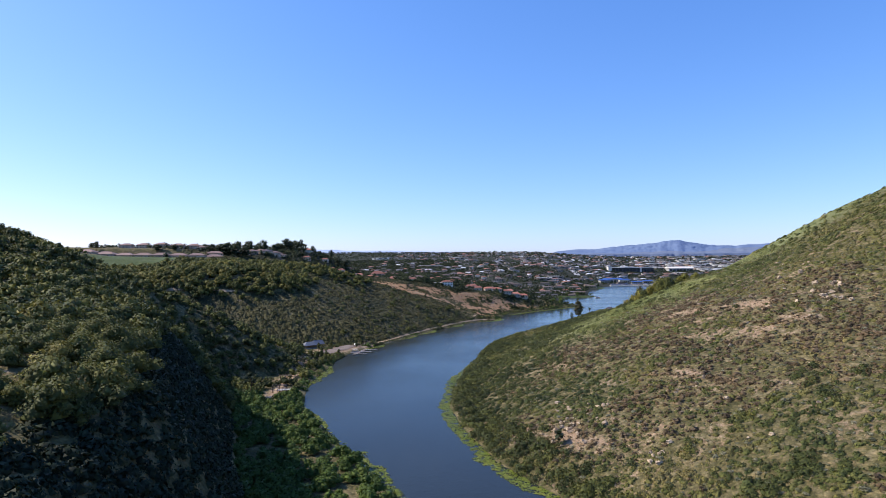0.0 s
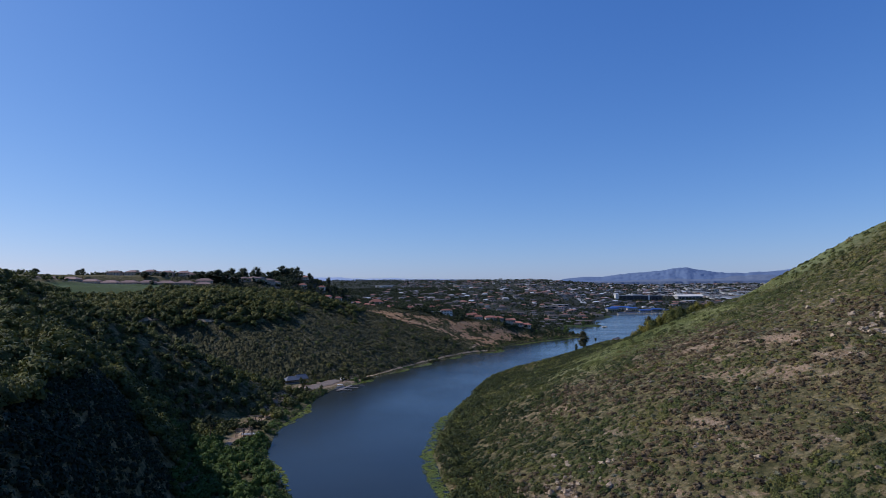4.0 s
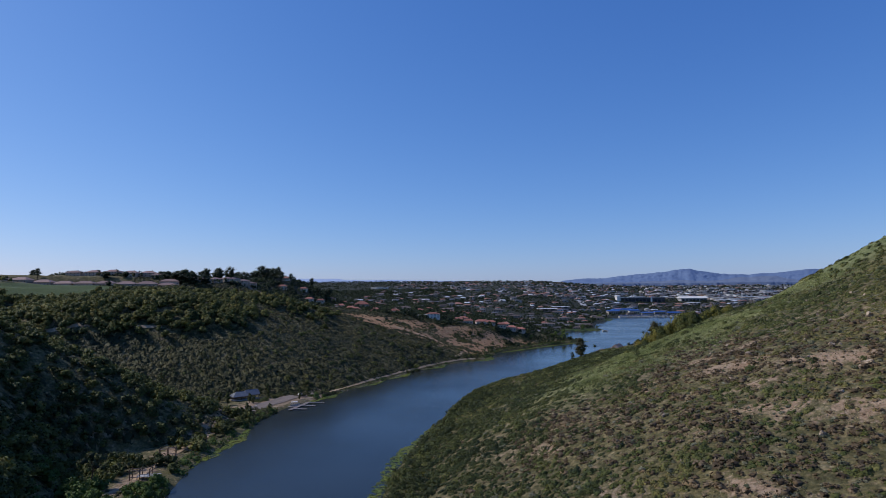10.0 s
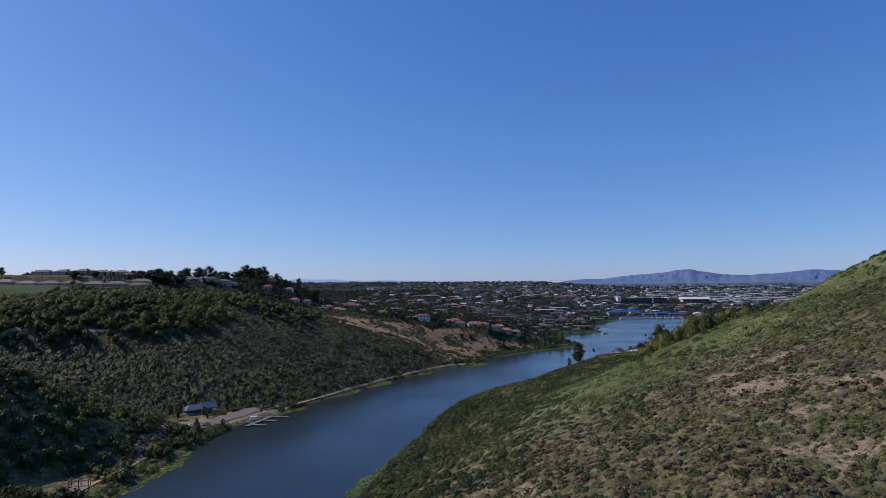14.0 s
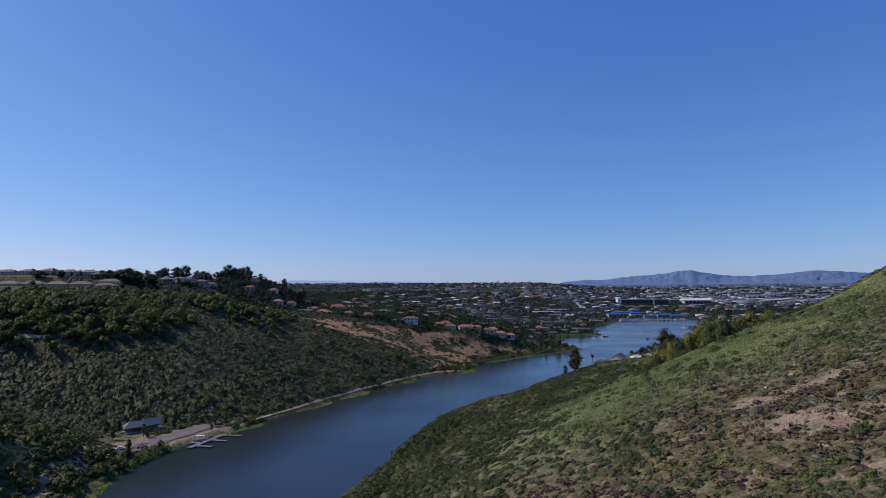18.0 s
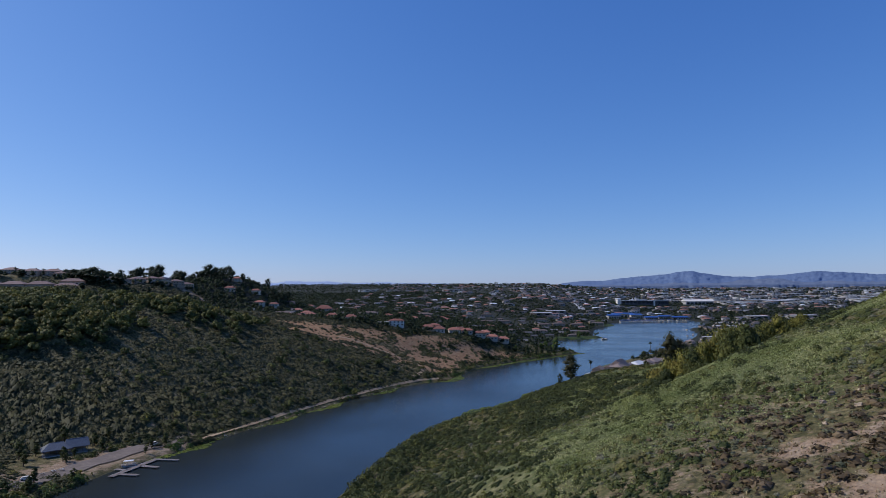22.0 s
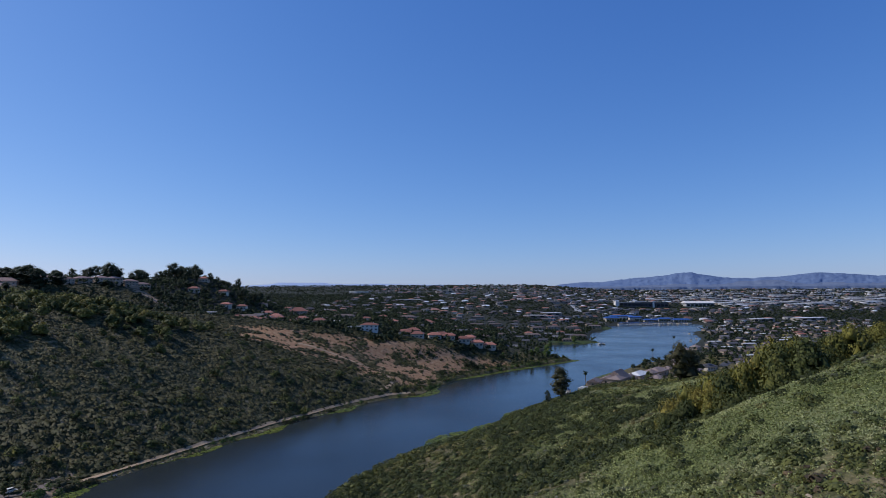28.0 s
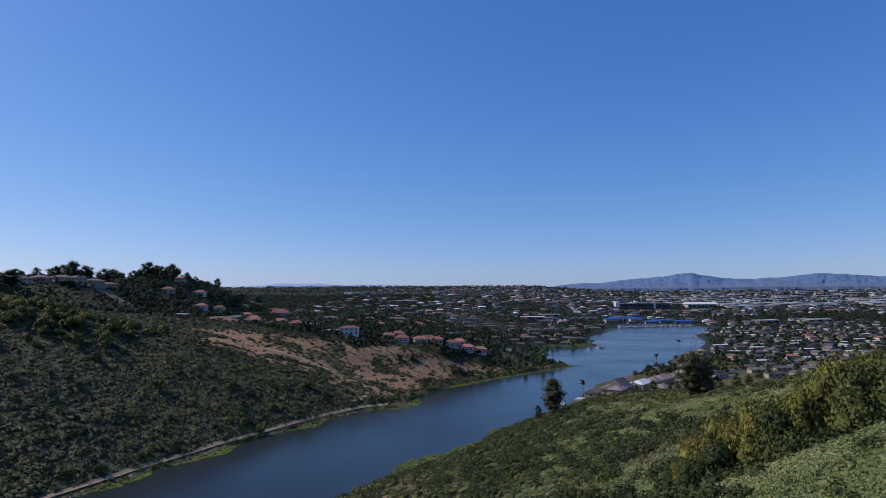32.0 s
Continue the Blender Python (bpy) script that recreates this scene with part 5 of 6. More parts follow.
boathouse = tagged(new("boathouse"), "open lakeside pavilion with a blue-grey hipped metal roof", "pavilion")
for wing, (x0, x1, y0, y1) in enumerate(((-13.0, 2.5, -5.5, 5.5), (1.0, 13.0, -4.5, 5.5))):
    rf = part("roof", hip_roof(bmesh.new(), x0, x1, y0, y1, 3.3 + 0.25 * wing, 3.6 + 0.6 * wing, 1.2, 0.6 if wing else 5.0), M_SLATE, boathouse)
    ridge = box_bm(x0 + 4.5 - 4 * wing, x1 - 4.5 + 4 * wing, (y0 + y1) / 2 - 0.15, (y0 + y1) / 2 + 0.15, 7.08 + 0.85 * wing, 7.25 + 0.85 * wing)
    part("ridge_cap", ridge, M_SLATE, rf)
    for k in range(5):
        for yy in (y0 + 0.2, y1 - 0.2):
            px_ = x0 + 0.3 + (x1 - x0 - 0.6) * k / 4
            part("post", box_bm(px_ - 0.14, px_ + 0.14, yy - 0.14, yy + 0.14, -0.3, 3.45), M_WOOD, boathouse)
    part("floor_slab", box_bm(x0 + 1.6 * wing, x1 - 0.02, y0, y1, -0.4, 0.15 + 0.004 * wing), M_CONCRETE, boathouse)
    part("back_wall", box_bm(x0 + 0.4 + 1.6 * wing, x1 - 0.4, y1 - 0.5, y1 - 0.3, 0.15, 3.4), M_BEIGE, boathouse)
boathouse.matrix_basis = on_ground(-157, 407, 38, 0.4) @ Matrix.Diagonal((0.72, 0.72, 0.8, 1))

dock = tagged(new("dock"), "weathered L-shaped timber dock with three pale-edged finger piers", "dock")


def deck(parent, name, ax, ay, bx, by, w, mat=M_WOOD):
    length, ang = math.hypot(bx - ax, by - ay), math.atan2(by - ay, bx - ax)
    bm = box_bm(0, length, -w / 2, w / 2, 0.42, 0.6)
    ob = part(name, bm, mat, parent)
    ob.matrix_basis = Matrix.Translation((ax, ay, 0)) @ Matrix.Rotation(ang, 4, "Z")
    for s in (-1, 1):
        part("edge_board", box_bm(0, length, s * w / 2 - 0.07, s * w / 2 + 0.07, 0.46, 0.64), M_PALE_WOOD, ob, "pale edge board")
    n = int(length / 4) + 1
    for k in range(n + 1):
        for s in (-1, 1):
            part("pile", tube(bmesh.new(), [(length * k / n * 0.98 + 0.1, s * (w / 2 + 0.02), -2.6), (length * k / n * 0.98 + 0.1, s * (w / 2 + 0.02), 0.75)], [0.12, 0.12], 6), M_WOOD, ob)
    return ob


deck(dock, "walkway", -107.5, 399.5, -114.5, 371.5, 2.6)
deck(dock, "finger_pier", -107.2, 398.2, -96.3, 396.8, 1.6)
deck(dock, "finger_pier", -110.0, 387.6, -100.4, 385.2, 1.9)
deck(dock, "finger_pier", -113.2, 375.0, -103.6, 373.6, 1.8)
deck(dock, "gangway", -118.6, 382.5, -112.2, 381.0, 1.6)


def pontoon_boat(x, y, turn):
    b = tagged(new("pontoon_boat"), "white pontoon boat with a canvas roof moored at the dock", "boat")
    for s in (-1, 1):
        part("pontoon", tube(bmesh.new(), [(-3.4, s * 0.95, 0.12), (2.9, s * 0.95, 0.12), (3.6, s * 0.95, 0.3)], [0.36, 0.36, 0.1], 10), M_PALE_WOOD, b)
    part("deck", box_bm(-3.3, 3.3, -1.25, 1.25, 0.48, 0.6), M_WOOD, b)
    for s in (-1, 1):
        for zr in (0.85, 1.2):
            part("rail", box_bm(-3.2, 3.1, s * 1.2 - 0.04, s * 1.2 + 0.04, zr, zr + 0.09), M_WHITE, b)
    part("canopy", hip_roof(bmesh.new(), -2.4, 1.6, -1.2, 1.2, 2.5, 0.18, 0.1, 0.4, 0.06), M_CANVAS, b)
    for px_ in (-2.3, 1.5):
        for s in (-1, 1):
            part("canopy_post", tube(bmesh.new(), [(px_, s * 1.12, 0.6), (px_, s * 1.12, 2.52)], [0.04, 0.04], 5), M_PALE_WOOD, b)
    part("seat", box_bm(-3.0, -1.4, -1.0, -0.4, 0.6, 1.0), M_STUCCO, b)
    b.matrix_basis = pose(x, y, 0.12, 0, 0, turn)
    return b


boat = pontoon_boat(-115.3, 388.6, 12)


def car(name, label, paint, van=False):
    c = tagged(new(name), label, "car")
    prof = [(-2.2, 0.35), (-2.25, 0.8), (-1.9, 1.0), (-1.35, 1.5 if not van else 1.9), (0.55, 1.52 if not van else 1.9), (1.2, 1.02), (2.1, 0.88), (2.25, 0.4)]
    bm = bmesh.new()
    rows = [[bm.verts.new((x, s * (0.88 if z < 1.05 else 0.72), z)) for x, z in prof] for s in (-1, 1)]
    n = len(prof)
    for i in range(n):
        j = (i + 1) % n
        bm.faces.new((rows[0][i], rows[1][i], rows[1][j], rows[0][j]))
    bm.faces.new(rows[0])
    bm.faces.new(rows[1][::-1])
    bmesh.ops.recalc_face_normals(bm, faces=bm.faces[:])
    part("body", bm, paint, c)
    zt = prof[3][1]
    part("windscreen", box_bm(0.62, 0.66, -0.62, 0.62, 1.05, zt - 0.1), M_GLASS, c).matrix_basis = pose(0.3, 0, 0, 0, 0, 0)
    for s in (-1, 1):
        part("side_window", box_bm(-1.3, 0.5, s * 0.80 - 0.02, s * 0.80 + 0.02, 1.08, zt - 0.12), M_GLASS, c)
    for px_ in (-1.4, 1.4):
        for s in (-1, 1):
            wheel = bmesh.new()
            bmesh.ops.create_cone(wheel, cap_ends=True, segments=12, radius1=0.34, radius2=0.34, depth=0.22, matrix=pose(px_, s * 0.8, 0.34, 90))
            part("wheel", wheel, M_RUBBER, c)
    return c


white_car = car("car", "white car parked on the gravel", M_WHITE)
white_car.matrix_basis = on_ground(-146, 364, 30, 0.42)
van = car("van", "white van parked on the gravel beside the path", M_WHITE, True)
van.matrix_basis = on_ground(-119, 420, 60, 0.42)


def picnic_table(x, y, turn):
    t = tagged(new("picnic_table"), "weathered timber picnic table on the gravel", "table", "picnic tables")
    part("tabletop", box_bm(-0.9, 0.9, -0.38, 0.38, 0.7, 0.75), M_PALE_WOOD, t)
    for s in (-1, 1):
        part("bench", box_bm(-0.9, 0.9, s * 0.72 - 0.14, s * 0.72 + 0.14, 0.42, 0.46), M_PALE_WOOD, t)
        part("leg", box_bm(s * 0.6 - 0.05, s * 0.6 + 0.05, -0.7, 0.7, 0.36, 0.42), M_WOOD, t)
        for q in (-1, 1):
            part("leg", box_bm(s * 0.6 - 0.05, s * 0.6 + 0.05, q * 0.5 - 0.05, q * 0.5 + 0.05, 0, 0.7), M_WOOD, t)
    t.matrix_basis = on_ground(x, y, turn, 0.42)


for x, y, a in ((-144, 371, 20), (-142, 375, 70), (-139.5, 377, 35)):
    picnic_table(x, y, a)


# the old timber landing on the near left bank
def timber_frame(x, y, turn, w, tall, label):
    f = tagged(new("timber_frame"), label, "timber frame", "old landing")
    for s in (-1, 0, 1):
        part("post", box_bm(s * w / 2 - 0.14, s * w / 2 + 0.14, -0.14, 0.14, -0.5, tall), M_BARK, f)
        part("back_post", box_bm(s * w / 2 - 0.14, s * w / 2 + 0.14, 3.0, 3.28, -0.5, tall), M_BARK, f)
        part("beam", box_bm(s * w / 2 - 0.1, s * w / 2 + 0.1, -0.5, 3.6, tall, tall + 0.25), M_BARK, f)
    for yy, zz in ((-0.02, tall - 0.35), (3.12, tall - 0.35), (-0.02, 1.1)):
        part("rail", box_bm(-w / 2 - 0.5, w / 2 + 0.5, yy - 0.1, yy + 0.1, zz, zz + 0.25), M_WOOD, f)
    f.matrix_basis = on_ground(x, y, turn, 0.1)


timber_frame(-139, 220, 8, 8, 4.2, "weathered open timber frame at the old landing")
timber_frame(-144, 256, 15, 7, 3.6, "weathered open timber frame beside the track")
platform = tagged(new("landing_platform"), "grey plank platform on posts above the bank", "platform")
part("planking", box_bm(-4.5, 4.5, -2, 2, 1.1, 1.3), M_PALE_WOOD, platform)
for s in (-4.2, -1.4, 1.4, 4.2):
    for q in (-1.8, 1.8):
        part("post", box_bm(s - 0.12, s + 0.12, q - 0.12, q + 0.12, -0.6, 2.2), M_WOOD, platform)
for q in (-1.8, 1.8):
    part("hand_rail", box_bm(-4.4, 4.4, q - 0.06, q + 0.06, 2.1, 2.22), M_WOOD, platform)
platform.matrix_basis = on_ground(-136, 222, 8, 0.2)

# ---- houses ----
def window(parent, x, y, z, w, h, side=0):
    """A dark pane in a pale frame, standing a little proud of the wall. side: 0 front, 1 back, 2 right, 3 left."""
    key = (round(w, 2), round(h, 2))
    if key not in WINDOW_MESH:
        bm = box_bm(-w / 2, w / 2, -0.05, 0.05, 0, h)
        pane = part("window", bm, M_GLASS)
        fr = bmesh.new()
        for a in ((-w / 2 - 0.12, w / 2 + 0.12, -0.07, 0.04, -0.12, 0.0), (-w / 2 - 0.12, w / 2 + 0.12, -0.07, 0.04, h, h + 0.12),
                  (-w / 2 - 0.12, -w / 2, -0.07, 0.04, 0.0, h), (w / 2, w / 2 + 0.12, -0.07, 0.04, 0.0, h)):
            box(fr, *a)
        frame_ob = part("window_frame", fr, M_WHITE)
        WINDOW_MESH[key] = (pane.data, frame_ob.data)
        bpy.data.objects.remove(pane)
        bpy.data.objects.remove(frame_ob)
    ob = new("window", WINDOW_MESH[key][0])
    ob.parent = parent
    ob.matrix_basis = pose(x, y, z, 0, 0, (0, 180, 90, -90)[side])
    if FRAMES[0]:
        fo = new("window_frame", WINDOW_MESH[key][1])
        fo.parent = ob
    return ob


WINDOW_MESH, FRAMES = {}, [True]


def house(name, label, category, w, d, h, wall, roof_mat, rise=2.2, gable=True, floors=1, per_floor=4, chimney=True, garage=False, over=0.6, sides_too=True):
    root = tagged(new(name), label, category)
    bm = box_bm(-w / 2, w / 2, -d / 2, d / 2, -2.5, h)
    part("wall", bm, wall, root)
    rf = part("roof", hip_roof(bmesh.new(), -w / 2, w / 2, -d / 2, d / 2, h, rise, over, 0.01 if gable else None if w > d * 1.3 else d / 2 * 0.8), roof_mat, root)
    if chimney:
        part("chimney", box_bm(w * 0.2, w * 0.2 + 0.9, -0.5, 0.4, h, h + rise + 0.9), wall, rf)
    fh = h / floors
    for f in range(floors):
        for k in range(per_floor):
            wx = -w / 2 + w * (k + 0.5) / per_floor
            if garage and f == 0 and k == 0:
                part("garage_door", box_bm(wx - 1.8, wx + 1.8, -d / 2 - 0.06, -d / 2 + 0.02, 0, 2.3), M_WHITE, root)
            else:
                window(root, wx, -d / 2 - 0.02, f * fh + 0.9, min(1.9, w / per_floor * 0.55), 1.35 if fh < 3.2 else 1.5, 0)
        if sides_too:
            window(root, -w / 2 - 0.02, 0, f * fh + 0.9, 1.6, 1.35, 3)
    return root


def put_houses(proto, places, group):
    """The first place takes the model itself, the others copies."""
    for k, (x, y, a) in enumerate(places):
        z = at_ground(x, y) + 0.3
        if k == 0:
            proto.matrix_basis = pose(x, y, z, 0, 0, a)
        else:
            copy_thing(proto, pose(x, y, z, 0, 0, a))
        proto["group"] = group


# lakeside houses on the right bank
h1 = house("house", "low house with a brown shingle gable roof beside the water", "house", 11, 9, 3.0, M_BEIGE, M_LAKE_ROOF, 2.6, True, 1, 3, False)
h1.matrix_basis = on_ground(173, 656, 62)
h2 = house("house", "brown-roofed house with a steep gable facing the hill", "house", 16, 14, 4.4, M_WOOD, M_LAKE_ROOF, 6.0, True, 1, 3, True)
h2.matrix_basis = on_ground(199, 679, 52)
h3 = house("house", "long lakeside house with a pale metal roof", "house", 24, 12, 3.8, M_BEIGE, M_PALE_ROOF, 2.6, False, 1, 5, True)
h3.matrix_basis = on_ground(226, 710, 50)
h4 = house("house", "lakeside house with a warm brown hipped roof", "house", 24, 14, 4.0, M_BEIGE, M_LAKE_ROOF, 3.0, False, 1, 4, True)
h4.matrix_basis = on_ground(255, 745, 48)
h5 = house("house", "house with a grey hipped roof among trees", "house", 16, 11, 3.4, M_STUCCO, M_GREY, 2.6, False, 1, 4, False)
h5.matrix_basis = on_ground(316, 772, 30)
for k in range(6):
    part("solar_panel", box_bm(-3 + 1.75 * (k % 3), -1.35 + 1.75 * (k % 3), 0.05 + 1.1 * (k // 3), 1.1 + 1.1 * (k // 3), 0, 0.08), M_GLASS, h5, "dark blue solar panel").matrix_basis = pose(0, -4.2, 4.75, 24)
h6 = house("house", "lakeside house with a brown roof at the shore", "house", 12, 9, 3.4, M_BEIGE, M_LAKE_ROOF, 2.0, True, 1, 3, True)
h6.matrix_basis = on_ground(187, 668, 60)
h7 = house("boat_shelter", "white canvas boat shelter at the water's edge", "shelter", 7, 5, 2.2, M_WHITE, M_PALE_ROOF, 0.8, True, 1, 1, False, sides_too=False)
h7.matrix_basis = on_ground(160, 640, 60)
terrace = tagged(part("retaining_wall", box_bm(-13, 13, -0.25, 0.25, -1, 1.4), M_CONCRETE), "pale concrete garden wall above the houses", "wall")
terrace.matrix_basis = on_ground(222, 680, 48)
put_houses(house("house", "shoreline house with a grey-brown roof", "house", 14, 10, 3.4, M_BEIGE, M_LAKE_ROOF, 2.6, False, 1, 3, True),
           [(285, 775, 45), (212, 691, 50), (236, 692, 46), (243, 728, 50), (268, 726, 46), (272, 760, 48), (290, 742, 44), (188, 647, 55), (300, 812, 60), (340, 905, 55), (362, 935, 55), (390, 975, 50)], "shoreline houses")

# houses on the shelf above the bare hillside
wh = house("house", "two-storey white stucco house with a flat white wing", "house", 18, 11, 6.2, M_WHITE, M_TILE, 2.0, False, 2, 4, True)
part("flat_wing", box_bm(-26, -9.1, -5.2, 5.2, -2, 4.6), M_WHITE, wh, "flat-roofed white wing")
part("wing_parapet", box_bm(-26.2, -9.2, -5.4, 5.4, 4.6, 5.0), M_PALE_ROOF, wh)
for k in range(3):
    window(wh, -22.5 + 5 * k, -5.22, 1.6, 2.0, 1.4)
wh.matrix_basis = on_ground(-24, 806, 4, 0.3)
tiled = house("house", "white stucco house with a red clay tile roof", "house", 13, 11, 4.2, M_STUCCO, M_TILE, 2.6, False, 1, 3, True, over=1.0)
put_houses(tiled, SHELF, "tile-roofed houses above the lake")
red = house("house", "large house with a tall red tile roof among trees", "house", 26, 16, 6.5, M_BEIGE, M_TILE, 5.5, False, 2, 5, False)
red.matrix_basis = on_ground(-160, 1060, 10, 0.3)
flat = house("house", "pale flat-roofed hillside house with a wide terrace", "house", 17, 9, 3.4, M_STUCCO, M_PALE_ROOF, 0.25, False, 1, 5, False)
put_houses(flat, [(-118, 815, 4), (-205, 870, -4), (-70, 845, 8), (-232, 905, 10)], "flat-roofed hillside houses")
terrace_rail = tagged(new("terrace"), "long concrete terrace with a railing on posts", "terrace")
part("slab", box_bm(-14, 14, -3, 3, 2.6, 3.0), M_CONCRETE, terrace_rail)
for k in range(8):
    part("post", box_bm(-13.5 + 3.85 * k - 0.15, -13.5 + 3.85 * k + 0.15, -2.6, -2.3, -2, 2.6), M_CONCRETE, terrace_rail)
part("railing", box_bm(-14, 14, -3, -2.9, 3.0, 4.0), M_WHITE, terrace_rail)
terrace_rail.matrix_basis = on_ground(-128, 803, 4)

# the row on the brow of the left hill
row = house("terraced_house", "two-storey terraced house with arched windows and a tile roof", "house", 16, 12, 6.0, M_BEIGE, M_FADED, 2.4, False, 2, 4, False)
put_houses(row, [(-362, 800, 62), (-353, 816, 62), (-344, 833, 62), (-334, 850, 60), (-330, 870, 55), (-322, 890, 55), (-318, 912, 50)], "terraced row on the brow")
low = house("house", "low house with a faded pink tile roof along the brow", "house", 24, 13, 3.8, M_BEIGE, M_FADED, 3.4, False, 1, 5, True)
put_houses(low, [(-372, 742, 20), (-394, 733, 12), (-418, 728, 8), (-441, 722, 6), (-465, 718, 4), (-490, 716, 0), (-515, 714, -4), (-541, 710, -6), (-568, 708, -4), (-595, 704, 0),
                 (-622, 702, 0), (-352, 752, 24), (-380, 766, 18), (-404, 756, 10), (-428, 752, 6), (-452, 746, 4), (-478, 742, 0), (-504, 740, -4), (-530, 736, -4)], "low houses along the brow")
up = house("house", "hilltop house with a pale pinkish tile roof", "house", 20, 13, 5.4, M_BEIGE, M_FADED, 3.0, False, 2, 4, True)
put_houses(up, [(-425, 800, 8), (-452, 803, 2), (-480, 808, -4), (-510, 812, 0), (-540, 816, 4), (-405, 790, 12)], "hilltop houses")

# ---- town ----
FRAMES[0] = False
r3 = np.random.default_rng(51)
kinds = [house("house", "single-storey house with a grey shingle roof", "house", 15, 10, 3.0, M_BEIGE, M_GREY, 2.2, True, 1, 3, False, sides_too=False),
         house("house", "single-storey house with a brown shingle roof", "house", 16, 10, 3.0, M_BEIGE, M_BROWN, 2.2, False, 1, 3, False, sides_too=False),
         house("house", "house with a red tile roof", "house", 15, 11, 4.2, M_STUCCO, M_TILE, 2.2, False, 1, 3, False, sides_too=False),
         house("house", "long low house with a pale roof and carport", "house", 20, 8, 2.8, M_BEIGE, M_PALE_ROOF, 0.9, True, 1, 3, False, sides_too=False),
         house("apartment_house", "two-storey apartment house with a brown roof", "house", 30, 12, 6.0, M_BEIGE, M_BROWN, 2.4, False, 2, 4, False, sides_too=False)]
used = [0] * len(kinds)


def town_house(k, x, y, a):
    m = pose(x, y, at_ground(x, y) + 0.3, 0, 0, a) @ Matrix.Scale(0.95, 4)
    if used[k] == 0:
        kinds[k].matrix_basis = m
    else:
        copy_thing(kinds[k], m)
    used[k] += 1


def town_free(x, y):
    d = min(line_distance(np.array([x]), np.array([y]), SHORE_LEFT)[0], line_distance(np.array([x]), np.array([y]), SHORE_RIGHT)[0])
    return d > 14 and not in_lake(np.array([x]), np.array([y]))[0]


for kd, g in zip(kinds, ("grey-roofed town houses", "brown-roofed town houses", "tile-roofed town houses", "pale-roofed town houses", "apartment houses")):
    kd["group"] = g
# rows on the flat right bank
yy = 760.0
while yy < 1560:
    xx = 340 + (yy - 760) * 0.25 + r3.uniform(0, 20)
    while xx < 0.78 * (yy - 227) + 80:
        x, y = xx + r3.uniform(-3, 3), yy + 0.12 * (xx - 400) + r3.uniform(-4, 4)
        if town_free(x, y) and r3.random() < 0.86:
            town_house(int(r3.choice([0, 0, 0, 1, 1, 3, 3, 0, 1, 2], 1)[0]), x, y, r3.normal(8, 6) + (90 if r3.random() < 0.15 else 0))
        xx += 23 + (yy - 760) * 0.012
    yy += 34 + (yy - 760) * 0.03
# gardens and houses on the left bank, between shelf and marina
yy = 935.0
while yy < 1640:
    xx = -0.30 * (yy - 227) + r3.uniform(0, 20)
    while xx < 330 + (yy - 900) * 0.2:
        x, y = xx + r3.uniform(-5, 5), yy + r3.uniform(-7, 7)
        if town_free(x, y) and r3.random() < 0.72 and (x > -230 or y > 1100):
            town_house(int(r3.choice([0, 1, 1, 2, 0, 4], 1)[0]), x, y, r3.normal(0, 12))
        xx += 34 + (yy - 935) * 0.015
    yy += 46 + (yy - 935) * 0.035


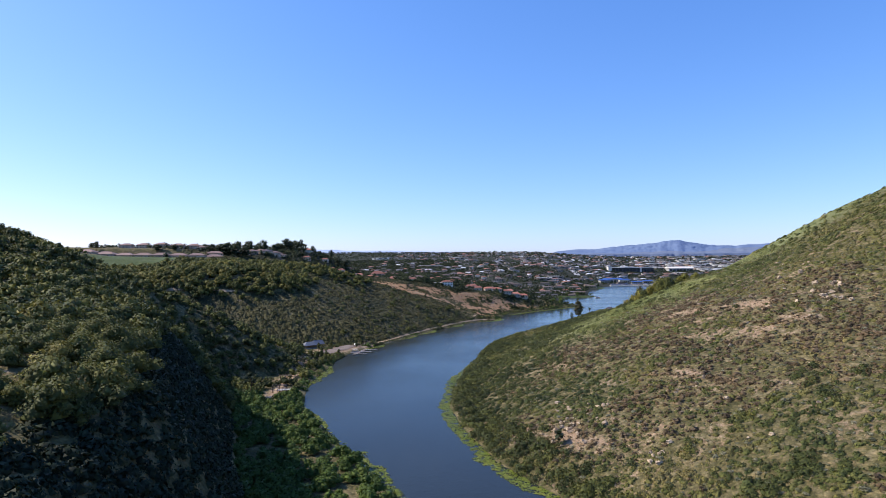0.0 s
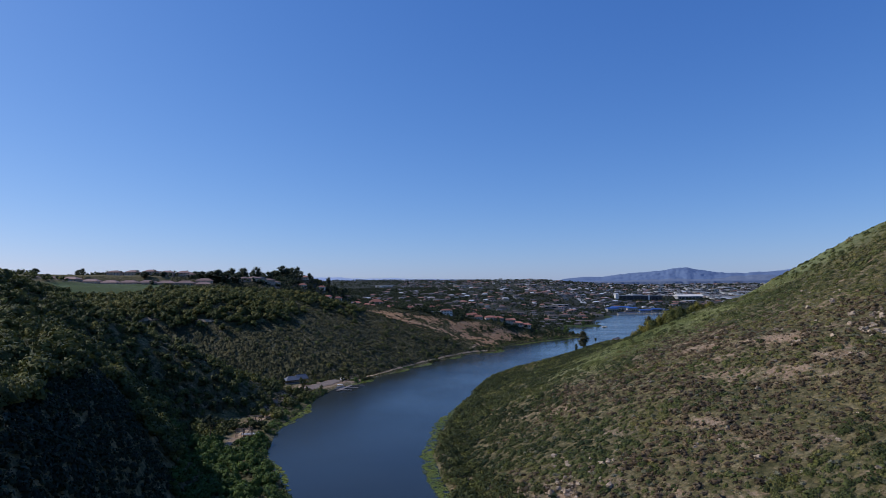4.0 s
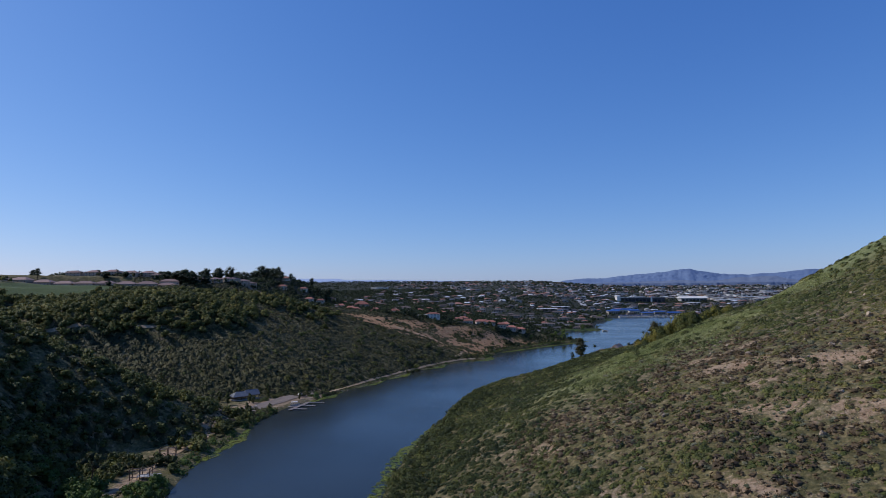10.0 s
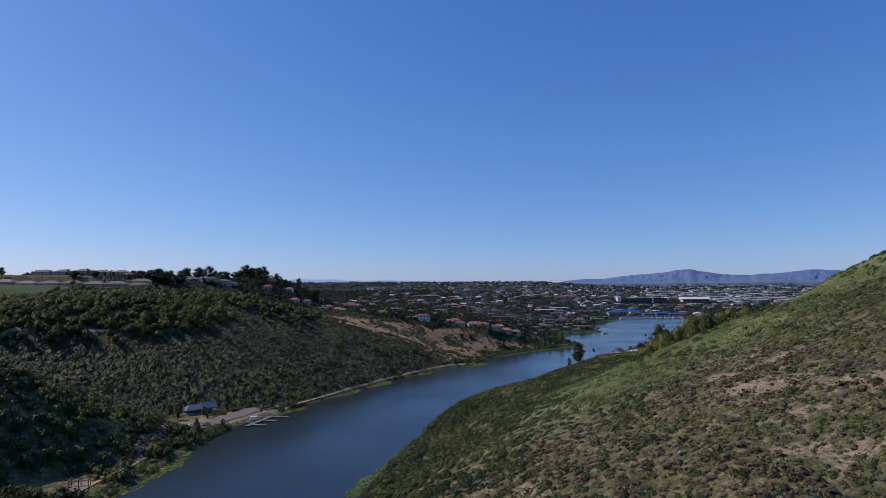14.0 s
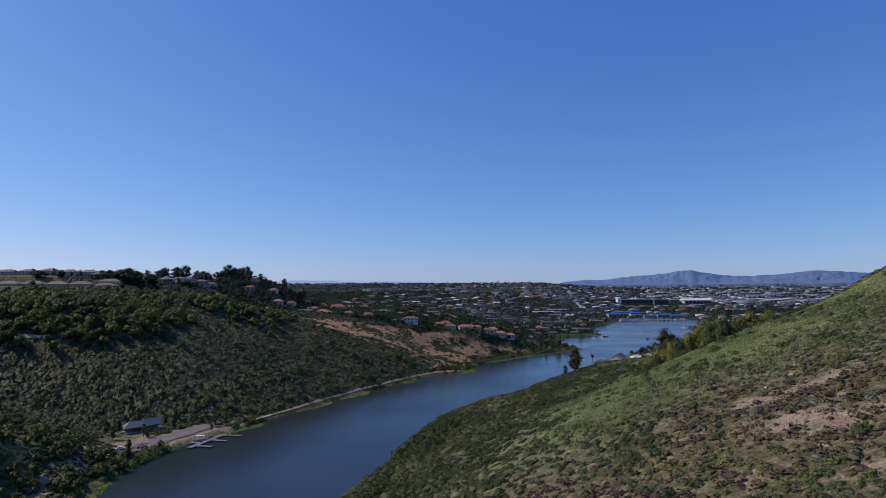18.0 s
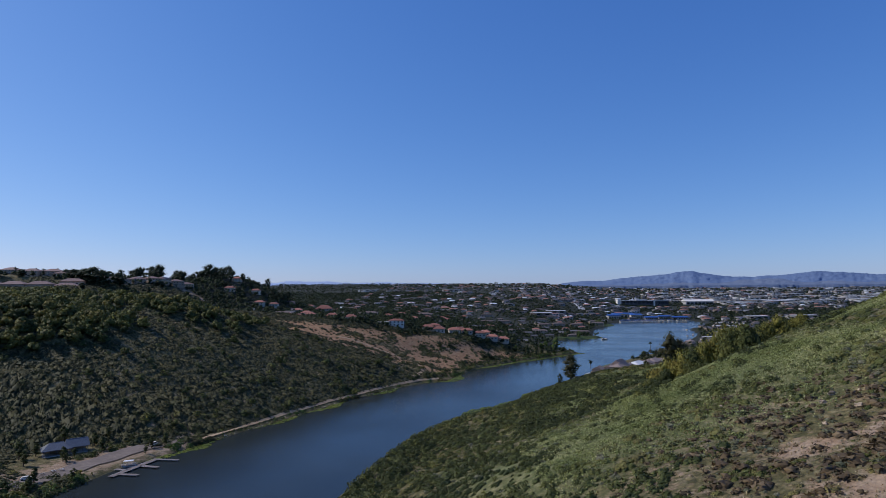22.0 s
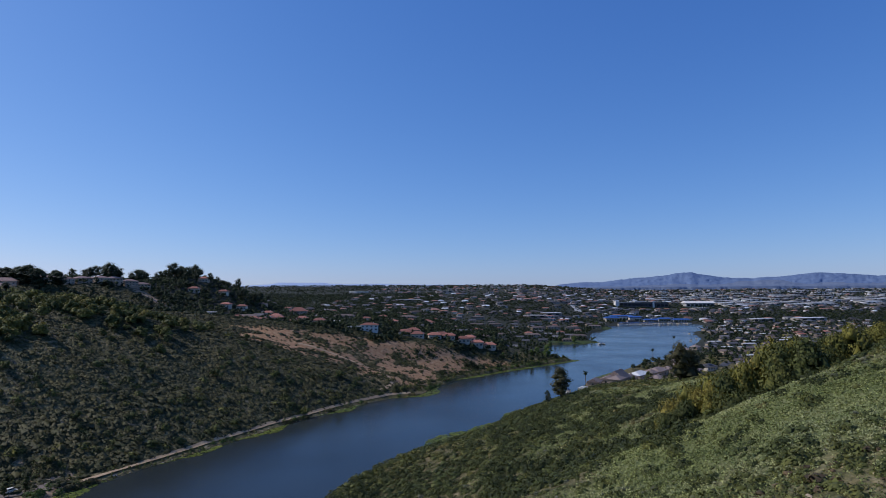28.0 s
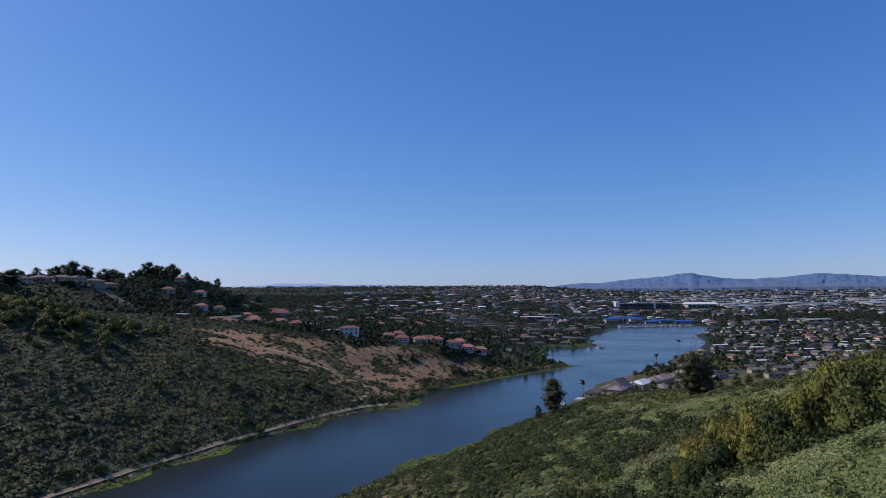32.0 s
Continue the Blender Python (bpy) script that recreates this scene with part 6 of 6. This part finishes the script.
# farther streets: too many to count, roofs and walls joined
def far_town(n, seed):
    r = np.random.default_rng(seed)
    y = 1620 + 2500 * r.random(n) ** 1.15
    u = r.uniform(-0.36, 0.80, n)
    x = 65 + u * (y - 227)
    y = np.round(y / (34 + 0.006 * y)) * (34 + 0.006 * y) + r.normal(0, 3, n) + 0.05 * x
    ok = ~in_lake(x, y) & (np.minimum(line_distance(x, y, SHORE_LEFT), line_distance(x, y, SHORE_RIGHT)) > 20) & ~((np.abs(x - 560) < 150) & (y < 1790)) & (x > -262 - 0.02 * y)
    ok &= (r.random(len(x)) < np.where(u < 0.12, 0.5, 1.0)) & (r.random(len(x)) > 0.8 * park(x, y))
    ok &= ~((x > 640) & (x < 1100) & (y > 2180) & (y < 2420))
    x, y = x[ok], y[ok]
    z = height(x, y)
    n = len(x)
    big = r.random(n) < 0.02 + 0.36 * (x / y > 0.34) * (y > 2250)
    w, d, h = np.where(big, r.uniform(40, 90, n), r.uniform(13, 24, n)), np.where(big, r.uniform(25, 40, n), r.uniform(9, 13, n)), np.where(big, r.uniform(6, 10, n), r.uniform(3, 6, n))
    a = r.normal(0.08, 0.15, n)
    rise = np.where(big, 0.4, r.uniform(1.6, 2.8, n))
    ca, sa = np.cos(a), np.sin(a)

    def at(px, py, pz):
        return np.stack([x + px * w / 2 * ca - py * d / 2 * sa, y + px * w / 2 * sa + py * d / 2 * ca, z + pz], -1)

    W = np.stack([at(-1, -1, -2), at(1, -1, -2), at(1, 1, -2), at(-1, 1, -2), at(-1, -1, h), at(1, -1, h), at(1, 1, h), at(-1, 1, h)], 1)
    wf = np.array([(0, 1, 5, 4), (1, 2, 6, 5), (2, 3, 7, 6), (3, 0, 4, 7)])
    R = np.stack([at(-1.05, -1.1, h), at(1.05, -1.1, h), at(1.05, 1.1, h), at(-1.05, 1.1, h), at(-0.7, 0, h + rise), at(0.7, 0, h + rise), at(-0.7, 0.001, h + rise), at(0.7, 0.001, h + rise)], 1)
    rf = np.array([(0, 1, 5, 4), (2, 3, 6, 7), (1, 2, 7, 5), (3, 0, 4, 6)])
    base = (np.arange(n) * 8)[:, None, None]
    tone = np.where(big, r.uniform(0.85, 1.0, n), r.choice([0.05, 0.2, 0.3, 0.3, 0.33, 0.33, 0.4, 0.5, 0.95], n))
    walls = mesh_np("far_house_walls", W.reshape(-1, 3), (base + wf[None]).reshape(-1, 4), M_FAR_WALL, attrs={"tone": np.repeat(r.random(n), 8)})
    roofs = mesh_np("far_house_roofs", R.reshape(-1, 3), (base + rf[None]).reshape(-1, 4), M_FAR_ROOF, attrs={"tone": np.repeat(tone, 8)})
    tagged(walls, "stucco walls of countless distant town houses", "houses", kind="stuff")
    tagged(roofs, "brown, red and pale roofs of the distant town", "houses", kind="stuff")
    # rows of window openings on the walls that face the lake
    k = 3
    P = []
    for i in range(k):
        c = -0.66 + 0.66 * i
        P.append(np.stack([at(c - 0.16, -1.006, h * 0.35), at(c + 0.16, -1.006, h * 0.35), at(c + 0.16, -1.006, h * 0.75), at(c - 0.16, -1.006, h * 0.75)], 1))
    P = np.concatenate(P).reshape(-1, 3)
    tagged(mesh_np("far_house_windows", P, np.arange(len(P)).reshape(-1, 4), M_GLASS), "dark windows of the distant houses", "windows", kind="stuff")


def tone_mat(name, stops, rough=0.8):
    m, nt, bsdf = material(name, rough)
    at = nt.nodes.new("ShaderNodeAttribute")
    at.attribute_name = "tone"
    c = ramp(nt, at.outputs["Fac"], stops).outputs[0]
    v = ramp(nt, noise_node(nt, 0.25, 4).outputs[0], [(0.3, (0.8, 0.8, 0.8)), (0.7, (1.15, 1.15, 1.15))]).outputs[0]
    nt.links.new(mix(nt, 1.0, c, v, "MULTIPLY"), bsdf.inputs["Base Color"])
    return m


M_FAR_WALL = tone_mat("stucco_walls", [(0, (0.24, 0.19, 0.155)), (0.5, (0.42, 0.37, 0.32)), (1, (0.72, 0.70, 0.67))])
M_FAR_ROOF = tone_mat("mixed_roofs", [(0, (0.38, 0.17, 0.11)), (0.22, (0.36, 0.17, 0.12)), (0.3, (0.10, 0.083, 0.08)), (0.55, (0.125, 0.118, 0.122)), (0.7, (0.24, 0.23, 0.235)), (0.9, (0.74, 0.73, 0.72))])
far_town(2600, 61)


# the marina with blue roofs at the head of the lake
def blue_hall(x, y, w, d, h, turn, n):
    b = tagged(new("marina_building"), "long lakeside building with a bright blue metal roof", "building", "marina buildings")
    part("wall", box_bm(-w / 2, w / 2, -d / 2, d / 2, -2, h), M_STUCCO, b)
    rf = part("roof", hip_roof(bmesh.new(), -w / 2, w / 2, -d / 2, d / 2, h, 3.0, 1.6, 4.0, 0.5), M_BLUE, b)
    part("fascia", box_bm(-w / 2 - 1.7, w / 2 + 1.7, -d / 2 - 1.8, -d / 2 - 1.62, h - 0.4, h + 0.6), M_BLUE, rf)
    for k in range(n):
        window(b, -w / 2 + w * (k + 0.5) / n, -d / 2 - 0.05, 0.8, w / n * 0.6, h * 0.55)
    b.matrix_basis = on_ground(x, y, turn, 0.3)


blue_hall(500, 1742, 36, 18, 9, 8, 5)
blue_hall(566, 1756, 30, 18, 10, -2, 5)
blue_hall(598, 1728, 34, 14, 4.5, -4, 6)
blue_hall(636, 1736, 30, 16, 7, -4, 5)
blue_hall(676, 1726, 40, 14, 5, -6, 6)
blue_hall(540, 1790, 60, 20, 10, 4, 6)
shed = house("marina_shed", "dark-roofed boat shed beside the marina", "building", 26, 14, 4, M_WOOD, M_GREY, 2.6, False, 1, 4, False)
shed.matrix_basis = on_ground(545, 1716, 6, 0.3)
pier = tagged(new("marina_pier"), "long floating pier with slips of small boats", "pier")
for k in range(3):
    deck(pier, "pontoon_walk", 492 + 6 * k, 1640 + 18 * k, 568 + 6 * k, 1636 + 18 * k, 2.4, M_PALE_WOOD)
deck(pier, "quay", 572, 1694, 690, 1684, 4.0, M_PALE_WOOD)


def small_boat():
    b = tagged(new("motor_boat"), "small white motor boat with a dark canopy", "boat", "boats on the lake")
    hull = bmesh.new()
    rows = []
    for f in np.linspace(-1, 1, 7):
        ww = 1.15 * (1 - max(0, f) ** 2.2 * 0.95)
        rows.append([hull.verts.new((3.0 * f, s * ww * q, zz)) for s, q, zz in ((-1, 1, 0.75), (-1, 0.6, -0.1), (1, 0.6, -0.1), (1, 1, 0.75))])
    for a, c in zip(rows, rows[1:]):
        for i in range(4):
            hull.faces.new((a[i], a[(i + 1) % 4], c[(i + 1) % 4], c[i]))
    hull.faces.new(rows[0])
    hull.faces.new(rows[-1][::-1])
    bmesh.ops.recalc_face_normals(hull, faces=hull.faces[:])
    part("hull", hull, M_WHITE, b)
    part("cabin", box_bm(-1.2, 0.6, -0.75, 0.75, 0.7, 1.3), M_STUCCO, b)
    part("windscreen", box_bm(0.62, 0.68, -0.7, 0.7, 0.8, 1.5), M_GLASS, b)
    part("canopy", box_bm(-1.6, 0.9, -0.9, 0.9, 1.95, 2.05), M_BLUE, b)
    for s in (-0.8, 0.8):
        for q in (-1.5, 0.8):
            part("canopy_post", box_bm(q - 0.04, q + 0.04, s - 0.04, s + 0.04, 0.7, 1.95), M_PALE_WOOD, b)
    return b


mb = small_boat()
mb.matrix_basis = pose(299, 1104, 0.1, 0, 0, 20) @ Matrix.Scale(1.5, 4)
for k in range(42):
    copy_thing(mb, pose(490 + 6 * (k % 14) + r3.uniform(-0.8, 0.8) + 5 * (k // 14), 1644 + 18 * (k // 14) + r3.uniform(-1, 1), 0.1, 0, 0, 86 + r3.normal(0, 6)) @ Matrix.Scale(r3.uniform(1.3, 2.1), 4))
for k in range(14):
    copy_thing(mb, pose(580 + 7.5 * k, 1678 - 0.6 * k, 0.1, 0, 0, 90 + r3.normal(0, 8)) @ Matrix.Scale(r3.uniform(1.3, 2.1), 4))
for x, y, a in ((303, 1106, 120), (462, 1158, 60), (486, 1192, 70), (530, 1325, 50), (388, 1012, 60), (181, 700, 60), (152, 655, 60)):
    copy_thing(mb, pose(x, y, 0.1, 0, 0, a))

# office block and white hall on the rise beyond the marina
office = tagged(new("office_building"), "long four-storey office block with dark glass bands", "building")
part("wall", box_bm(-85, 85, -18, 18, -6, 19), M_GREY, office)
for f in range(4):
    for k in range(12):
        window(office, -78 + 14.2 * k, -18.05, 1.5 + 4.6 * f, 12.4, 2.6)
part("roof_slab", box_bm(-87, 87, -20, 20, 19, 20), M_PALE_ROOF, office)
part("stair_tower", box_bm(-98, -85.1, -15, 15, -6, 24), M_WHITE, office, "white stair tower")
part("stair_tower", box_bm(30, 36, -19.5, -18.1, -6, 23), M_WHITE, office, "white stair tower")
part("plant_room", box_bm(-30, 10, -8, 8, 20, 23.5), M_CONCRETE, office)
office.matrix_basis = on_ground(770, 2290, -3)
hall = tagged(new("white_hall"), "broad hall with a bright white vaulted roof", "building")
part("wall", box_bm(-50, 50, -24, 24, -6, 12), M_CONCRETE, hall)
vault = bmesh.new()
arc = [(-26 + 52 * k / 10, 12 + 7 * math.sin(math.pi * k / 10) + 0.2) for k in range(11)]
rows_v = [[vault.verts.new((s * 53, yv, zv)) for yv, zv in arc] for s in (-1, 1)]
for k in range(10):
    vault.faces.new((rows_v[0][k], rows_v[1][k], rows_v[1][k + 1], rows_v[0][k + 1]))
vault.faces.new(rows_v[0])
vault.faces.new(rows_v[1][::-1])
part("roof", vault, M_WHITE, hall)
for k in range(7):
    window(hall, -42 + 14 * k, -24.05, 2, 10, 6)
hall.matrix_basis = on_ground(985, 2330, -3)

# streets
strip("avenue", [(452, 1900), (470, 2050), (505, 2250), (540, 2450), (600, 2800), (660, 3100)], 20, 0.5, M_CONCRETE, "broad pale avenue running up the hill", "road", step=12)
strip("lake_street", [(345, 800), (420, 900), (520, 1060), (600, 1200), (700, 1400), (790, 1600)], 9, 0.3, M_ASPHALT, "grey residential street behind the shore", "road", step=10)
strip("shelf_street", [(-300, 868), (-240, 862), (-180, 880), (-90, 868), (10, 868), (100, 888)], 7, 0.3, M_ASPHALT, "grey street along the houses on the shelf", "road", step=6)
